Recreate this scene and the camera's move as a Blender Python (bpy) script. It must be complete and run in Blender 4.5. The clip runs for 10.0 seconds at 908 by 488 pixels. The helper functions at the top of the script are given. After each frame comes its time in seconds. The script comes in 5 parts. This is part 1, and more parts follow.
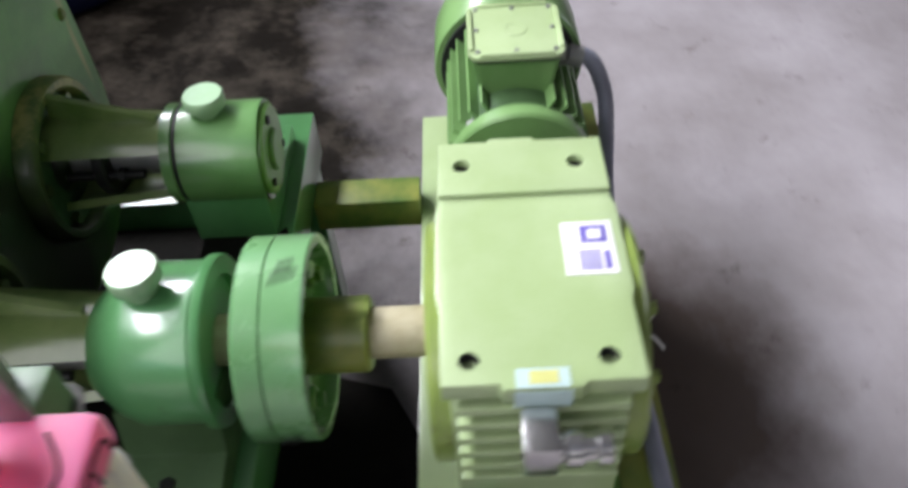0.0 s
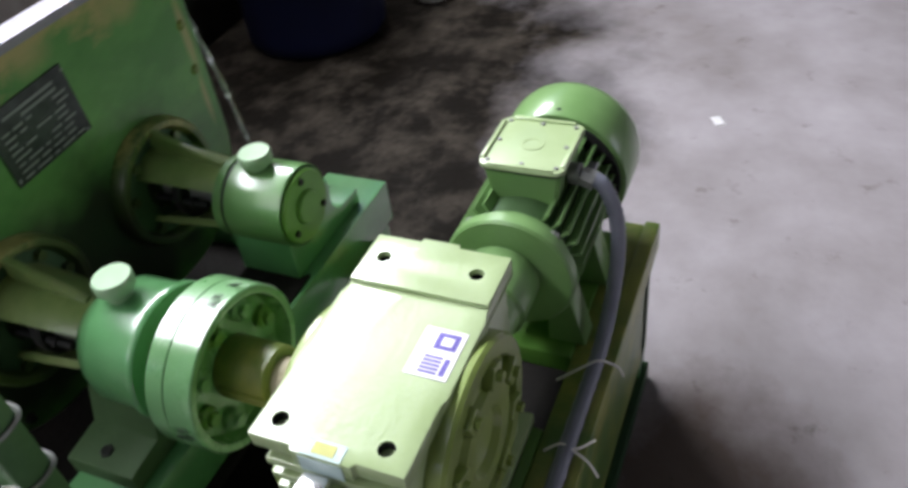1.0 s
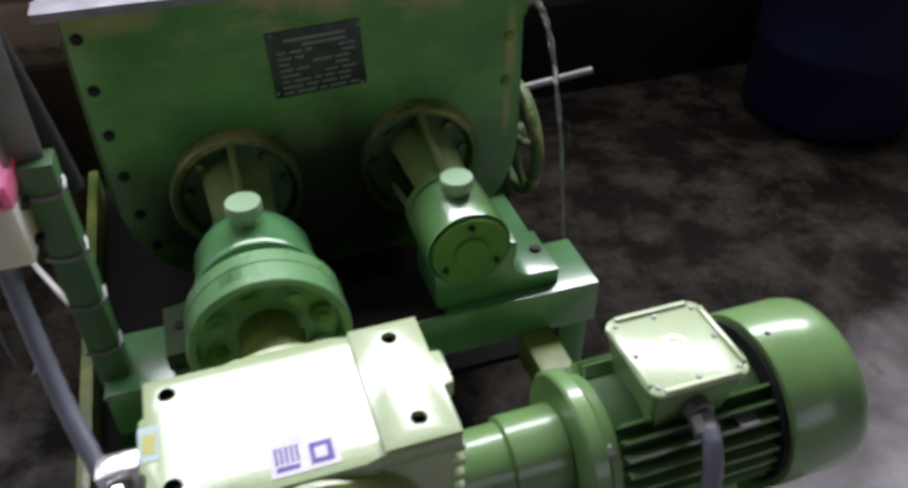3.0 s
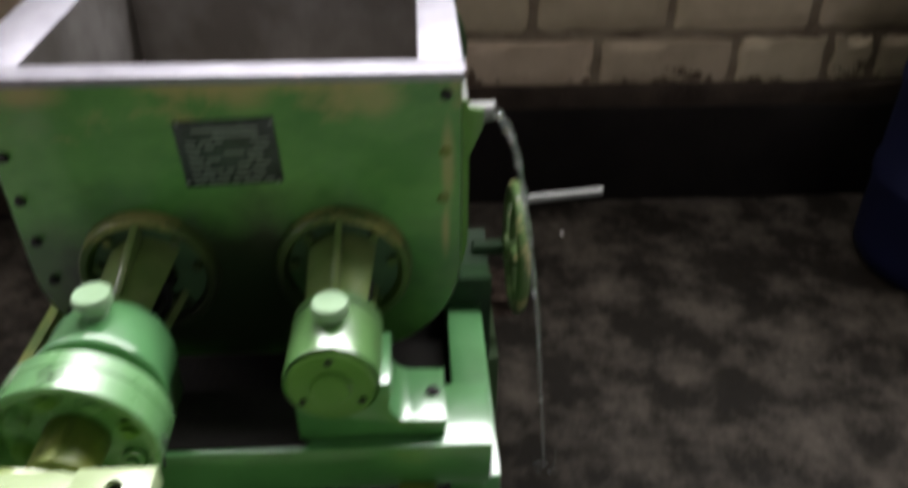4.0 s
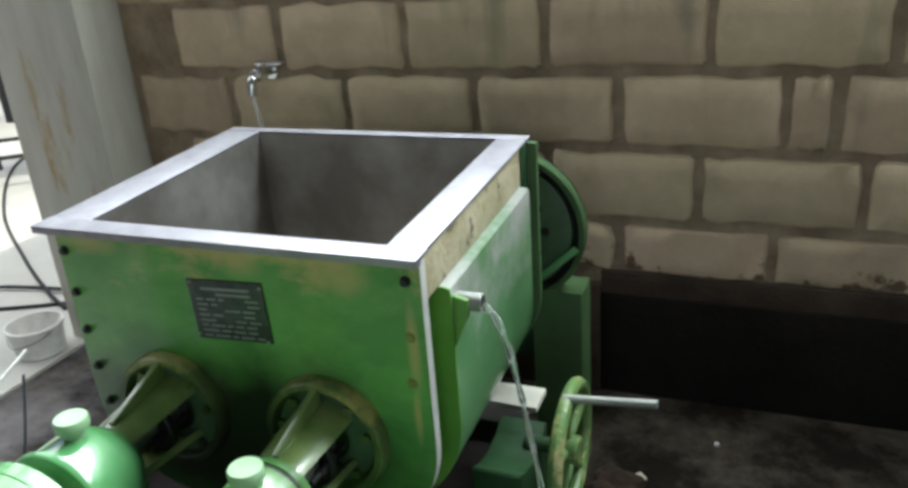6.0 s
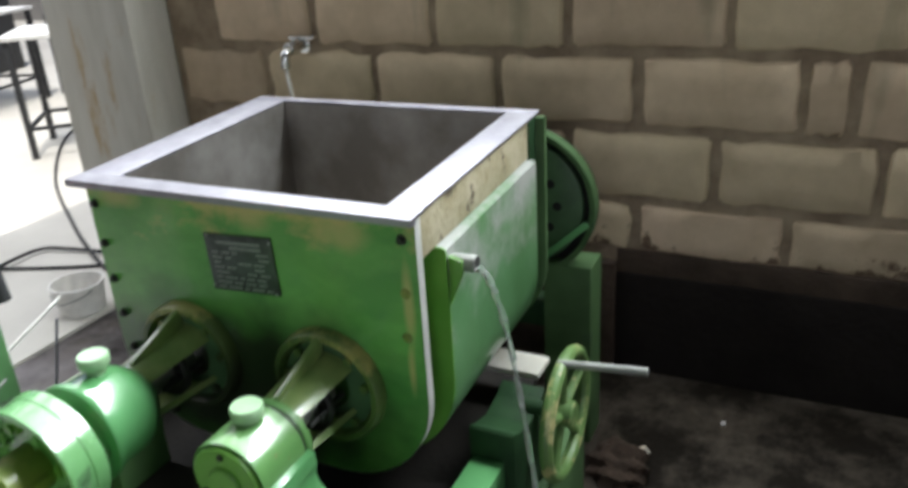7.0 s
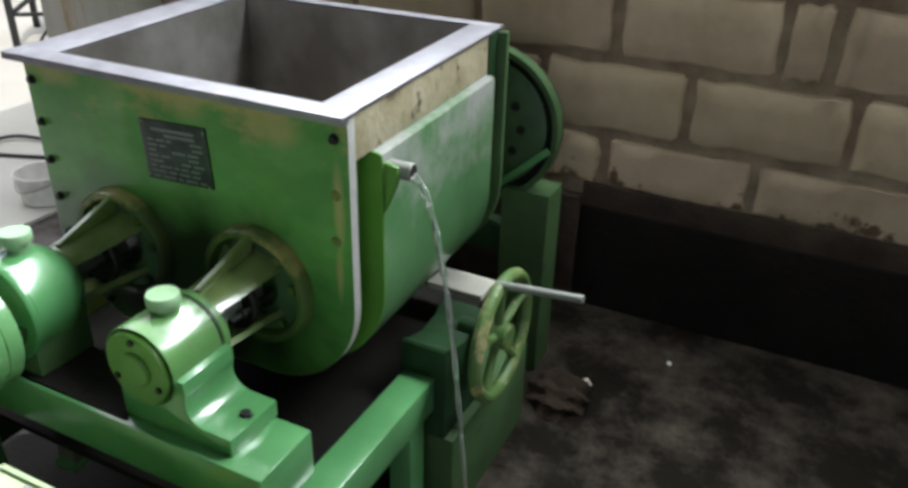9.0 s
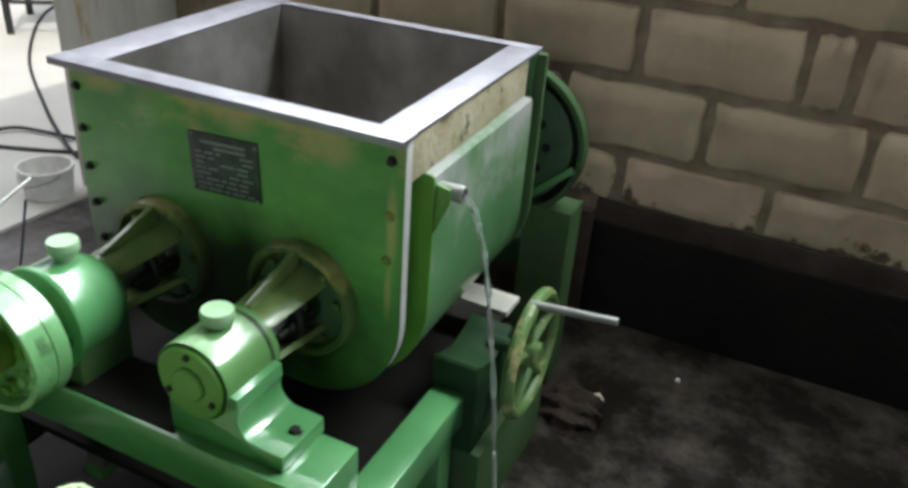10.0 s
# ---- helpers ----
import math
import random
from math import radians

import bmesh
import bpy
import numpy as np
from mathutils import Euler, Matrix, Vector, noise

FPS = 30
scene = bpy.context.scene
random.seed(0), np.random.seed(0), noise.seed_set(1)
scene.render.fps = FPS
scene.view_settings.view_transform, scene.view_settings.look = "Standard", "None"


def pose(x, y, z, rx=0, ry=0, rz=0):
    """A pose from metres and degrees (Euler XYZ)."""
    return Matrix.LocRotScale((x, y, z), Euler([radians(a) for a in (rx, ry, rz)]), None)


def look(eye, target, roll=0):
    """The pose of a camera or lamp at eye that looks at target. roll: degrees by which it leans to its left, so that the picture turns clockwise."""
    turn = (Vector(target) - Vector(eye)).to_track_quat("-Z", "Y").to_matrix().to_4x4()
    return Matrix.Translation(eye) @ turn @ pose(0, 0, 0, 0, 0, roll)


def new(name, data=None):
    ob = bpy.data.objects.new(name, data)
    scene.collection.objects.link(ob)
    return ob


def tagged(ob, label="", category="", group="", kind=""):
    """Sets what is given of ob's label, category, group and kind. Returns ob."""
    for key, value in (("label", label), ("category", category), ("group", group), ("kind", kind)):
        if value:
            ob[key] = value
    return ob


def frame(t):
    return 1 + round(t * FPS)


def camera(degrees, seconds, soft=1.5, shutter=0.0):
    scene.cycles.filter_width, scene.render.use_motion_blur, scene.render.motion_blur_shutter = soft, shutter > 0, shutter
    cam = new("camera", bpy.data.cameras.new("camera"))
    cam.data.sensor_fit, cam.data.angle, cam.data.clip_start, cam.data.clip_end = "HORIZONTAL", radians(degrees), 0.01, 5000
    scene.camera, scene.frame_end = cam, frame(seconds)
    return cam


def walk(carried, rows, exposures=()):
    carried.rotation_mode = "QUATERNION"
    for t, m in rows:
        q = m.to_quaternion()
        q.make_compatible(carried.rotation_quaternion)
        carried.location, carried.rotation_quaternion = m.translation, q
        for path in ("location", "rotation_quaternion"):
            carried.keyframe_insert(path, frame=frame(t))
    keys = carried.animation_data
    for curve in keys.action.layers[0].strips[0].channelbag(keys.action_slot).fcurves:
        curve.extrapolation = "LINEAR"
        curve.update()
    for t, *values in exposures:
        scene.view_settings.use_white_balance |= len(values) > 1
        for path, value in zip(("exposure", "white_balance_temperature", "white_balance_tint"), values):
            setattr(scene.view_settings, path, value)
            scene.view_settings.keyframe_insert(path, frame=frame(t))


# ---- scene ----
cam = camera(59.1, 10.0, soft=3.1, shutter=0.5)
PATH = [
    (0, (-0.71, -0.58, 1.394), (0.661, -0.533, -0.061), -4.2),
    (0.5, (-0.698, -0.845, 1.426), (0.732, -0.449, 0.085), -5.6),
    (1, (-0.679, -1.01, 1.469), (0.668, -0.307, 0.169), -8.4),
    (1.5, (-0.546, -1.034, 1.431), (0.584, -0.13, 0.05), -1.2),
    (2, (-0.465, -1.114, 1.456), (0.264, 0.164, 0.102), -3.0),
    (2.5, (-0.331, -1.27, 1.474), (0.23, 0.163, 0.197), -1.2),
    (2.7, (-0.26, -1.275, 1.489), (0.271, 0.193, 0.239), -0.8),
    (3.8, (0.151, -1.092, 1.47), (0.373, 0.456, 0.224), 0.9),
    (4, (0.301, -1.146, 1.499), (0.382, 0.502, 0.368), 0.1),
    (4.5, (0.522, -1.169, 1.556), (0.478, 0.599, 0.624), -2.7),
    (5, (0.638, -1.046, 1.53), (0.476, 0.766, 0.699), -0.6),
    (5.5, (0.794, -0.987, 1.518), (0.228, 0.759, 0.725), -4.3),
    (6.8, (0.91, -1.053, 1.496), (0.129, 0.641, 0.775), -3.5),
    (7, (0.958, -1.052, 1.495), (0.145, 0.599, 0.712), -3.6),
    (7.5, (1.019, -0.994, 1.454), (0.02, 0.534, 0.637), -5.4),
    (8, (1.052, -0.981, 1.439), (0.117, 0.575, 0.601), -4.4),
    (8.5, (1.043, -0.989, 1.435), (0.313, 0.604, 0.47), 0.6),
    (9, (1.044, -0.998, 1.444), (0.274, 0.594, 0.51), 1.5),
    (9.5, (1.03, -1.009, 1.465), (0.242, 0.605, 0.586), 1.8),
    (10, (0.927, -1.053, 1.483), (0.215, 0.565, 0.549), 4.3),
]
walk(cam, [(t, look(eye, target, roll)) for t, eye, target, roll in PATH],
     exposures=[(0.0, 0.1, 6500, 18), (1.0, 0.05, 6500, 17), (2.0, -0.45, 6400, 21), (2.7, -0.55, 6400, 21), (4.0, 0.0, 6850, 18), (4.5, 0.0, 6550, 9), (5.0, 0.28, 6350, 3),
                (5.5, 0.52, 6300, 1), (7.0, 0.6, 6450, 9), (7.5, 0.66, 6450, 9), (8.0, 0.62, 6450, 9), (9.0, 0.34, 6450, 8), (10.0, 0.34, 6400, 7)])

# ---- world and light ----
world = bpy.data.worlds.new("sky")
scene.world = world
world.use_nodes = True
wn, wl = world.node_tree.nodes, world.node_tree.links
sky = wn.new("ShaderNodeTexSky")
sky.sky_type = "NISHITA"
sky.sun_disc = False
sky.sun_elevation, sky.sun_rotation = radians(65), radians(140)
wl.new(sky.outputs[0], wn["Background"].inputs[0])
wn["Background"].inputs[1].default_value = 0.14


def opening_light(name, eye, target, sx, sy, watts, colour):
    d = bpy.data.lights.new(name, "AREA")
    d.shape, d.size, d.size_y, d.energy, d.color = "RECTANGLE", sx, sy, watts, colour
    ob = new(name, d)
    ob.matrix_world = look(eye, target)
    return ob


sun_data = bpy.data.lights.new("sun", "SUN")
sun_data.energy, sun_data.angle, sun_data.color = 2.0, radians(0.5), (1.0, 0.95, 0.88)
sun = new("sun", sun_data)
sun.matrix_world = look((0, 0, 10), (-3.0, 3.5, 0))

# sky light through the gap above the block wall and the side hall's open roof; the south lamp and its opening are added
# fill
opening_light("gap_light", (0.8, 1.62, 3.35), (0.6, -0.9, 0.6), 5.0, 0.85, 430, (0.92, 0.98, 1.0))
opening_light("south_fill_light", (2.4, -6.9, 2.2), (0.6, 0.0, 0.7), 3.4, 2.2, 32, (1.0, 0.95, 0.97))
opening_light("hall_light", (-5.0, 2.0, 4.0), (-4.6, 2.2, 0), 5.0, 5.0, 200, (1.0, 0.98, 0.94))


# ---- materials ----
def nodes_of(name):
    m = bpy.data.materials.new(name)
    m.use_nodes = True
    nt = m.node_tree
    return m, nt, nt.nodes, nt.links, nt.nodes["Principled BSDF"]


def surface(name, base, dark, rough=0.5, metal=0.0, scale=6.0, grain=90.0, bump=0.15, lo=0.35, hi=0.7,
            rough2=None, coat=0.0, stain=None, stain_scale=4.0, stain_at=0.62, vary=0.0, stretch=(1, 1, 1), rise=None, stain_soft=0.07):
    """Two-scale variation: patches between base and dark, fine grain in relief, optional shaped stains."""
    m, nt, n, l, b = nodes_of(name)
    mp = n.new("ShaderNodeMapping")
    mp.inputs["Scale"].default_value = stretch
    geo = n.new("ShaderNodeNewGeometry")
    l.new(geo.outputs["Position"], mp.inputs[0])
    patch = n.new("ShaderNodeTexNoise")
    patch.inputs["Scale"].default_value, patch.inputs["Detail"].default_value = scale, 7
    patch.inputs["Roughness"].default_value = 0.6
    l.new(mp.outputs[0], patch.inputs["Vector"])
    ramp = n.new("ShaderNodeValToRGB")
    ramp.color_ramp.elements[0].position, ramp.color_ramp.elements[1].position = lo, hi
    ramp.color_ramp.elements[0].color, ramp.color_ramp.elements[1].color = (*dark, 1), (*base, 1)
    l.new(patch.outputs["Fac"], ramp.inputs[0])
    col = ramp.outputs[0]
    if stain:
        s = n.new("ShaderNodeTexNoise")
        s.inputs["Scale"].default_value, s.inputs["Detail"].default_value = stain_scale, 9
        s.inputs["Roughness"].default_value = 0.68
        l.new(mp.outputs[0], s.inputs["Vector"])
        r = n.new("ShaderNodeValToRGB")
        r.color_ramp.elements[0].position, r.color_ramp.elements[1].position = stain_at, stain_at + stain_soft
        fac = s.outputs["Fac"]
        if rise:
            sep, ma = n.new("ShaderNodeSeparateXYZ"), n.new("ShaderNodeMapRange")
            ma.inputs[1].default_value, ma.inputs[2].default_value = rise[0], rise[1]
            ma.inputs[3].default_value, ma.inputs[4].default_value = -rise[2], rise[2]
            l.new(geo.outputs["Position"], sep.inputs[0])
            l.new(sep.outputs["Z"], ma.inputs[0])
            add = n.new("ShaderNodeMath")
            l.new(fac, add.inputs[0])
            l.new(ma.outputs[0], add.inputs[1])
            fac = add.outputs[0]
        l.new(fac, r.inputs[0])
        mix = n.new("ShaderNodeMixRGB")
        mix.inputs[2].default_value = (*stain, 1)
        l.new(r.outputs[0], mix.inputs[0])
        l.new(col, mix.inputs[1])
        col = mix.outputs[0]
    if vary:
        oi = n.new("ShaderNodeObjectInfo")
        mr = n.new("ShaderNodeMapRange")
        mr.inputs[3].default_value, mr.inputs[4].default_value = 1 - vary, 1 + vary
        l.new(oi.outputs["Random"], mr.inputs[0])
        hsv = n.new("ShaderNodeHueSaturation")
        l.new(mr.outputs[0], hsv.inputs["Value"])
        l.new(col, hsv.inputs["Color"])
        spread, tone = n.new("ShaderNodeMath"), n.new("ShaderNodeMapRange")
        spread.operation = "FRACT"
        times = n.new("ShaderNodeMath")
        times.operation = "MULTIPLY"
        times.inputs[1].default_value = 17.3
        l.new(oi.outputs["Random"], times.inputs[0])
        l.new(times.outputs[0], spread.inputs[0])
        tone.inputs[3].default_value, tone.inputs[4].default_value = 0.494, 0.510
        l.new(spread.outputs[0], tone.inputs[0])
        l.new(tone.outputs[0], hsv.inputs["Hue"])
        col = hsv.outputs[0]
    l.new(col, b.inputs["Base Color"])
    fine = n.new("ShaderNodeTexNoise")
    fine.inputs["Scale"].default_value, fine.inputs["Detail"].default_value = grain, 4
    l.new(mp.outputs[0], fine.inputs["Vector"])
    bp = n.new("ShaderNodeBump")
    bp.inputs["Strength"].default_value, bp.inputs["Distance"].default_value = bump, 0.01
    l.new(fine.outputs["Fac"], bp.inputs["Height"])
    l.new(bp.outputs[0], b.inputs["Normal"])
    rr = n.new("ShaderNodeMapRange")
    rr.inputs[3].default_value, rr.inputs[4].default_value = rough, rough2 if rough2 is not None else min(1, rough + 0.15)
    l.new(patch.outputs["Fac"], rr.inputs[0])
    l.new(rr.outputs[0], b.inputs["Roughness"])
    b.inputs["Metallic"].default_value = metal
    if coat:
        b.inputs["Coat Weight"].default_value = coat
        b.inputs["Coat Roughness"].default_value = 0.12
    return m


def plain(name, colour, rough=0.5, metal=0.0):
    return surface(name, colour, tuple(c * 0.8 for c in colour), rough, metal, scale=25, grain=160, bump=0.05)


OLIVE = (0.30, 0.27, 0.10)
M_GREEN = surface("green_machine_paint", (0.115, 0.28, 0.045), (0.08, 0.21, 0.03), 0.30, scale=9, grain=140, bump=0.05, coat=0.25, stain=OLIVE, stain_scale=7, stain_at=0.68)
M_GREEN_WORN = surface("green_paint_worn_to_primer", (0.118, 0.335, 0.068), (0.066, 0.245, 0.042), 0.28, lo=0.40, hi=0.62, scale=7, grain=120, bump=0.05, coat=0.25, stain=(0.43, 0.36, 0.13), stain_scale=5.5, stain_at=0.55, stretch=(0.8, 1, 1.5), rise=(0.86, 1.04, 0.15), stain_soft=0.14)


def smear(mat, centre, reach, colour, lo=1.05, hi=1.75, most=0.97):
    """A ragged area of another colour, filler or rubbed paint, on the x-z face of a plate."""
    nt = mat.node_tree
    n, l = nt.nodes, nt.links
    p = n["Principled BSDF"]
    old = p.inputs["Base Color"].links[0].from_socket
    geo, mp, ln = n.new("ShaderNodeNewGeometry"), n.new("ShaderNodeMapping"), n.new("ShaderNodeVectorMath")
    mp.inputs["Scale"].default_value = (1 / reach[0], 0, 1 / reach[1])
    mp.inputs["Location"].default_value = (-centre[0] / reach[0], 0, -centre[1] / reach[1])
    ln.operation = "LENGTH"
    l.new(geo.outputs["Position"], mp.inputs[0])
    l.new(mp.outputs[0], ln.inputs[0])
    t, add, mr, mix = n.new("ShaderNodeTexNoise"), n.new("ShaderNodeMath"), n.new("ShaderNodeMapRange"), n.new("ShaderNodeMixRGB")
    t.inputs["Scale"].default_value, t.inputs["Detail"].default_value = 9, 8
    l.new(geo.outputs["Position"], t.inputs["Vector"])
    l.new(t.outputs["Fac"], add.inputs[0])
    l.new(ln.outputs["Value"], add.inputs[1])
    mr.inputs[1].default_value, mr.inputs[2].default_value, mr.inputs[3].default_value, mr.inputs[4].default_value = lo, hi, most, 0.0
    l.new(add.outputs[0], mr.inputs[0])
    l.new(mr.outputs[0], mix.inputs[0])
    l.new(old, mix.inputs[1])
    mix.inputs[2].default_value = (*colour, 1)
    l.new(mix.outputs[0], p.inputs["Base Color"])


for c_, r_ in (((-0.29, 1.005), (0.07, 0.030)), ((0.04, 0.995), (0.05, 0.040)), ((0.235, 0.985), (0.065, 0.040)), ((0.347, 0.87), (0.013, 0.10)), ((0.343, 0.74), (0.009, 0.06))):
    smear(M_GREEN_WORN, c_, r_, (0.42, 0.37, 0.14), 0.80, 1.55, 0.75)
# Near-black area on the plate round and below the shaft bearings.
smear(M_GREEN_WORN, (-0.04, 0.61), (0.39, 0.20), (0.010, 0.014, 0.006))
M_OLIVE = surface("olive_primer_over_green", (0.24, 0.26, 0.055), (0.075, 0.15, 0.028), 0.36, lo=0.40, hi=0.62, scale=8, grain=110, bump=0.08, coat=0.15, stain=(0.10, 0.055, 0.03), stain_scale=9, stain_at=0.66)
M_TAN = surface("tan_filler_band", (0.46, 0.41, 0.29), (0.30, 0.26, 0.15), 0.6, scale=14, grain=80, bump=0.3, stain=(0.08, 0.06, 0.04), stain_scale=13, stain_at=0.58)
# Paler towards the top: scuffs plus the whitish glare painted in.
M_JACKET = surface("scuffed_green_jacket_paint_with_glare", (0.105, 0.235, 0.105), (0.07, 0.17, 0.065), 0.24, scale=9, grain=110, bump=0.06, coat=0.3, stain=(0.32, 0.33, 0.31), stain_scale=7, stain_at=0.50, rise=(0.66, 0.97, 0.17), stain_soft=0.22)
# Pale tone paints in the light caught by the end plate's edge.
M_EDGE = surface("plate_edge_highlight_paint", (0.60, 0.60, 0.57), (0.45, 0.46, 0.42), 0.45, metal=0.25, scale=20, grain=120, bump=0.1)
# Shade on pedestal, rear beam, foot rail and spindle is put into this green.
M_DARKGREEN = surface("dark_green_paint_with_shade", (0.022, 0.065, 0.022), (0.010, 0.034, 0.012), 0.55, scale=10, grain=90, bump=0.1)
M_GEAR = surface("oily_dark_green_gear_paint", (0.06, 0.13, 0.055), (0.03, 0.075, 0.03), 0.45, scale=10, grain=90, bump=0.1)
M_BARREL = surface("green_paint_with_rust_primer_patches", (0.140, 0.300, 0.100), (0.090, 0.220, 0.064), 0.24, scale=8, grain=110, bump=0.05, coat=0.5, stain=(0.20, 0.14, 0.08), stain_scale=11, stain_at=0.66)
# Darker copy of the machine green, with shade put into its colour.
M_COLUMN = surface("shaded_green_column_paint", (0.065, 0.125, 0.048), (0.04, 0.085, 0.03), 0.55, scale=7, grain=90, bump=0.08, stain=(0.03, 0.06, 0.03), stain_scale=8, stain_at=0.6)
# Olive wear also paints the lit upper edge into the flange colour.
M_FLANGE = surface("green_flange_paint_olive_wear_lit_top", (0.10, 0.165, 0.036), (0.045, 0.095, 0.02), 0.34, scale=8, grain=110, bump=0.07, coat=0.2, stain=(0.31, 0.30, 0.095), stain_scale=9, stain_at=0.58, rise=(0.66, 0.80, 0.20), stain_soft=0.12)
# Darker towards the inner lower part of the flanges.
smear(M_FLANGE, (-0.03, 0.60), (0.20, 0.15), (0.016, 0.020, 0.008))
M_NECK = surface("olive_green_neck_paint", (0.22, 0.30, 0.10), (0.13, 0.21, 0.055), 0.26, lo=0.40, hi=0.62, scale=9, grain=110, bump=0.06, coat=0.45, stain=(0.10, 0.055, 0.03), stain_scale=9, stain_at=0.68)
M_COUPLING = surface("mint_green_coupling_paint", (0.18, 0.385, 0.17), (0.125, 0.31, 0.115), 0.20, scale=8, grain=110, bump=0.04, coat=0.8, stain=(0.10, 0.15, 0.07), stain_scale=16, stain_at=0.70)
M_COVER = surface("yellow_green_cover_paint", (0.27, 0.35, 0.09), (0.17, 0.25, 0.05), 0.28, scale=9, grain=120, bump=0.06, coat=0.5, stain=(0.10, 0.09, 0.03), stain_scale=12, stain_at=0.62)
M_CAP = surface("whitish_green_cap_paint", (0.30, 0.46, 0.28), (0.25, 0.40, 0.22), 0.26, scale=14, grain=120, bump=0.05, coat=0.4)
M_WHEEL = surface("worn_olive_green_casting", (0.115, 0.20, 0.06), (0.065, 0.13, 0.036), 0.4, scale=12, grain=90, bump=0.15, stain=(0.36, 0.33, 0.15), stain_scale=14, stain_at=0.55)
M_POST = surface("grey_green_post_paint", (0.09, 0.20, 0.085), (0.055, 0.13, 0.05), 0.30, scale=10, grain=120, bump=0.08)
M_DIRT = surface("brown_dirty_cement", (0.085, 0.062, 0.046), (0.04, 0.029, 0.022), 0.95, scale=7, grain=50, bump=0.7)
M_MOTOR = surface("green_motor_enamel", (0.19, 0.335, 0.125), (0.14, 0.27, 0.09), 0.26, scale=9, grain=120, bump=0.06, coat=0.5)
M_NEARBLACK = surface("near_black_sheet", (0.012, 0.010, 0.008), (0.006, 0.005, 0.004), 0.72, scale=9, grain=60, bump=0.3)
M_PALE = surface("pale_green_gearbox_paint", (0.40, 0.50, 0.28), (0.32, 0.42, 0.20), 0.24, scale=7, grain=150, bump=0.07, coat=0.6, stain=(0.14, 0.16, 0.07), stain_scale=26, stain_at=0.71, stain_soft=0.03)
M_FRAME = surface("green_frame_paint", (0.110, 0.315, 0.122), (0.072, 0.235, 0.080), 0.24, scale=8, grain=110, bump=0.05, coat=0.5, stain=(0.07, 0.13, 0.06), stain_scale=11, stain_at=0.66)
M_STEEL = surface("brushed_stainless_steel", (0.36, 0.35, 0.385), (0.26, 0.25, 0.28), 0.58, metal=1.0, scale=16, grain=220, bump=0.08, rough2=0.6, stain=(0.45, 0.36, 0.37), stain_scale=18, stain_at=0.66)
M_BIN = surface("stained_stainless_trough_lining", (0.46, 0.44, 0.42), (0.24, 0.22, 0.20), 0.42, metal=0.9, scale=5, grain=160, bump=0.12, rough2=0.62)
M_CHROME = surface("nickel_plated_metal", (0.80, 0.80, 0.80), (0.66, 0.66, 0.66), 0.16, metal=1.0, scale=30, grain=200, bump=0.03)
M_GALV = surface("dull_galvanised_steel", (0.32, 0.325, 0.31), (0.22, 0.225, 0.215), 0.45, metal=0.7, scale=20, grain=120, bump=0.1)
M_DARK = plain("greasy_black_steel", (0.018, 0.018, 0.017), 0.45, 0.3)
# Black stands in for shade inside bolt holes, gear holes and gaps; marks too.
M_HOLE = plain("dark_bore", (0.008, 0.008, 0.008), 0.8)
M_RUBBER = plain("black_rubber", (0.02, 0.02, 0.022), 0.7)
M_GREY_CONDUIT = plain("grey_plastic_conduit", (0.19, 0.20, 0.25), 0.32)
M_WHITE = plain("white_plastic", (0.78, 0.76, 0.72), 0.4)
M_CREAM = surface("cream_enclosure_plastic", (0.82, 0.75, 0.63), (0.76, 0.69, 0.57), 0.42, scale=10, grain=200, bump=0.03)
M_PINK = surface("pink_plastic_tank", (0.90, 0.20, 0.37), (0.82, 0.16, 0.32), 0.40, scale=12, grain=180, bump=0.03)
M_INK = plain("dark_red_ink", (0.10, 0.02, 0.03), 0.6)
M_BLUE = surface("dark_blue_drum_plastic", (0.0035, 0.0055, 0.032), (0.0025, 0.004, 0.022), 0.6, scale=5, grain=80, bump=0.08)
M_LABEL = plain("white_paper_label", (0.80, 0.79, 0.80), 0.55)
M_PRINT = plain("blue_violet_print", (0.14, 0.11, 0.42), 0.6)
M_YELLOW = plain("faded_yellow_print", (0.58, 0.58, 0.20), 0.6)
M_NAME = surface("etched_black_nameplate", (0.075, 0.085, 0.085), (0.035, 0.04, 0.04), 0.30, metal=0.5, scale=30, grain=160, bump=0.06)
M_ETCH = plain("bare_aluminium_lettering", (0.26, 0.27, 0.27), 0.4, 0.5)
M_BLOCK = surface("rough_concrete_block", (0.64, 0.515, 0.36), (0.50, 0.395, 0.27), 0.9, scale=8, grain=130, bump=0.22, vary=0.12, stain=(0.15, 0.105, 0.07), stain_scale=11, stain_at=0.61, rise=(0.62, 0.40, 0.20))


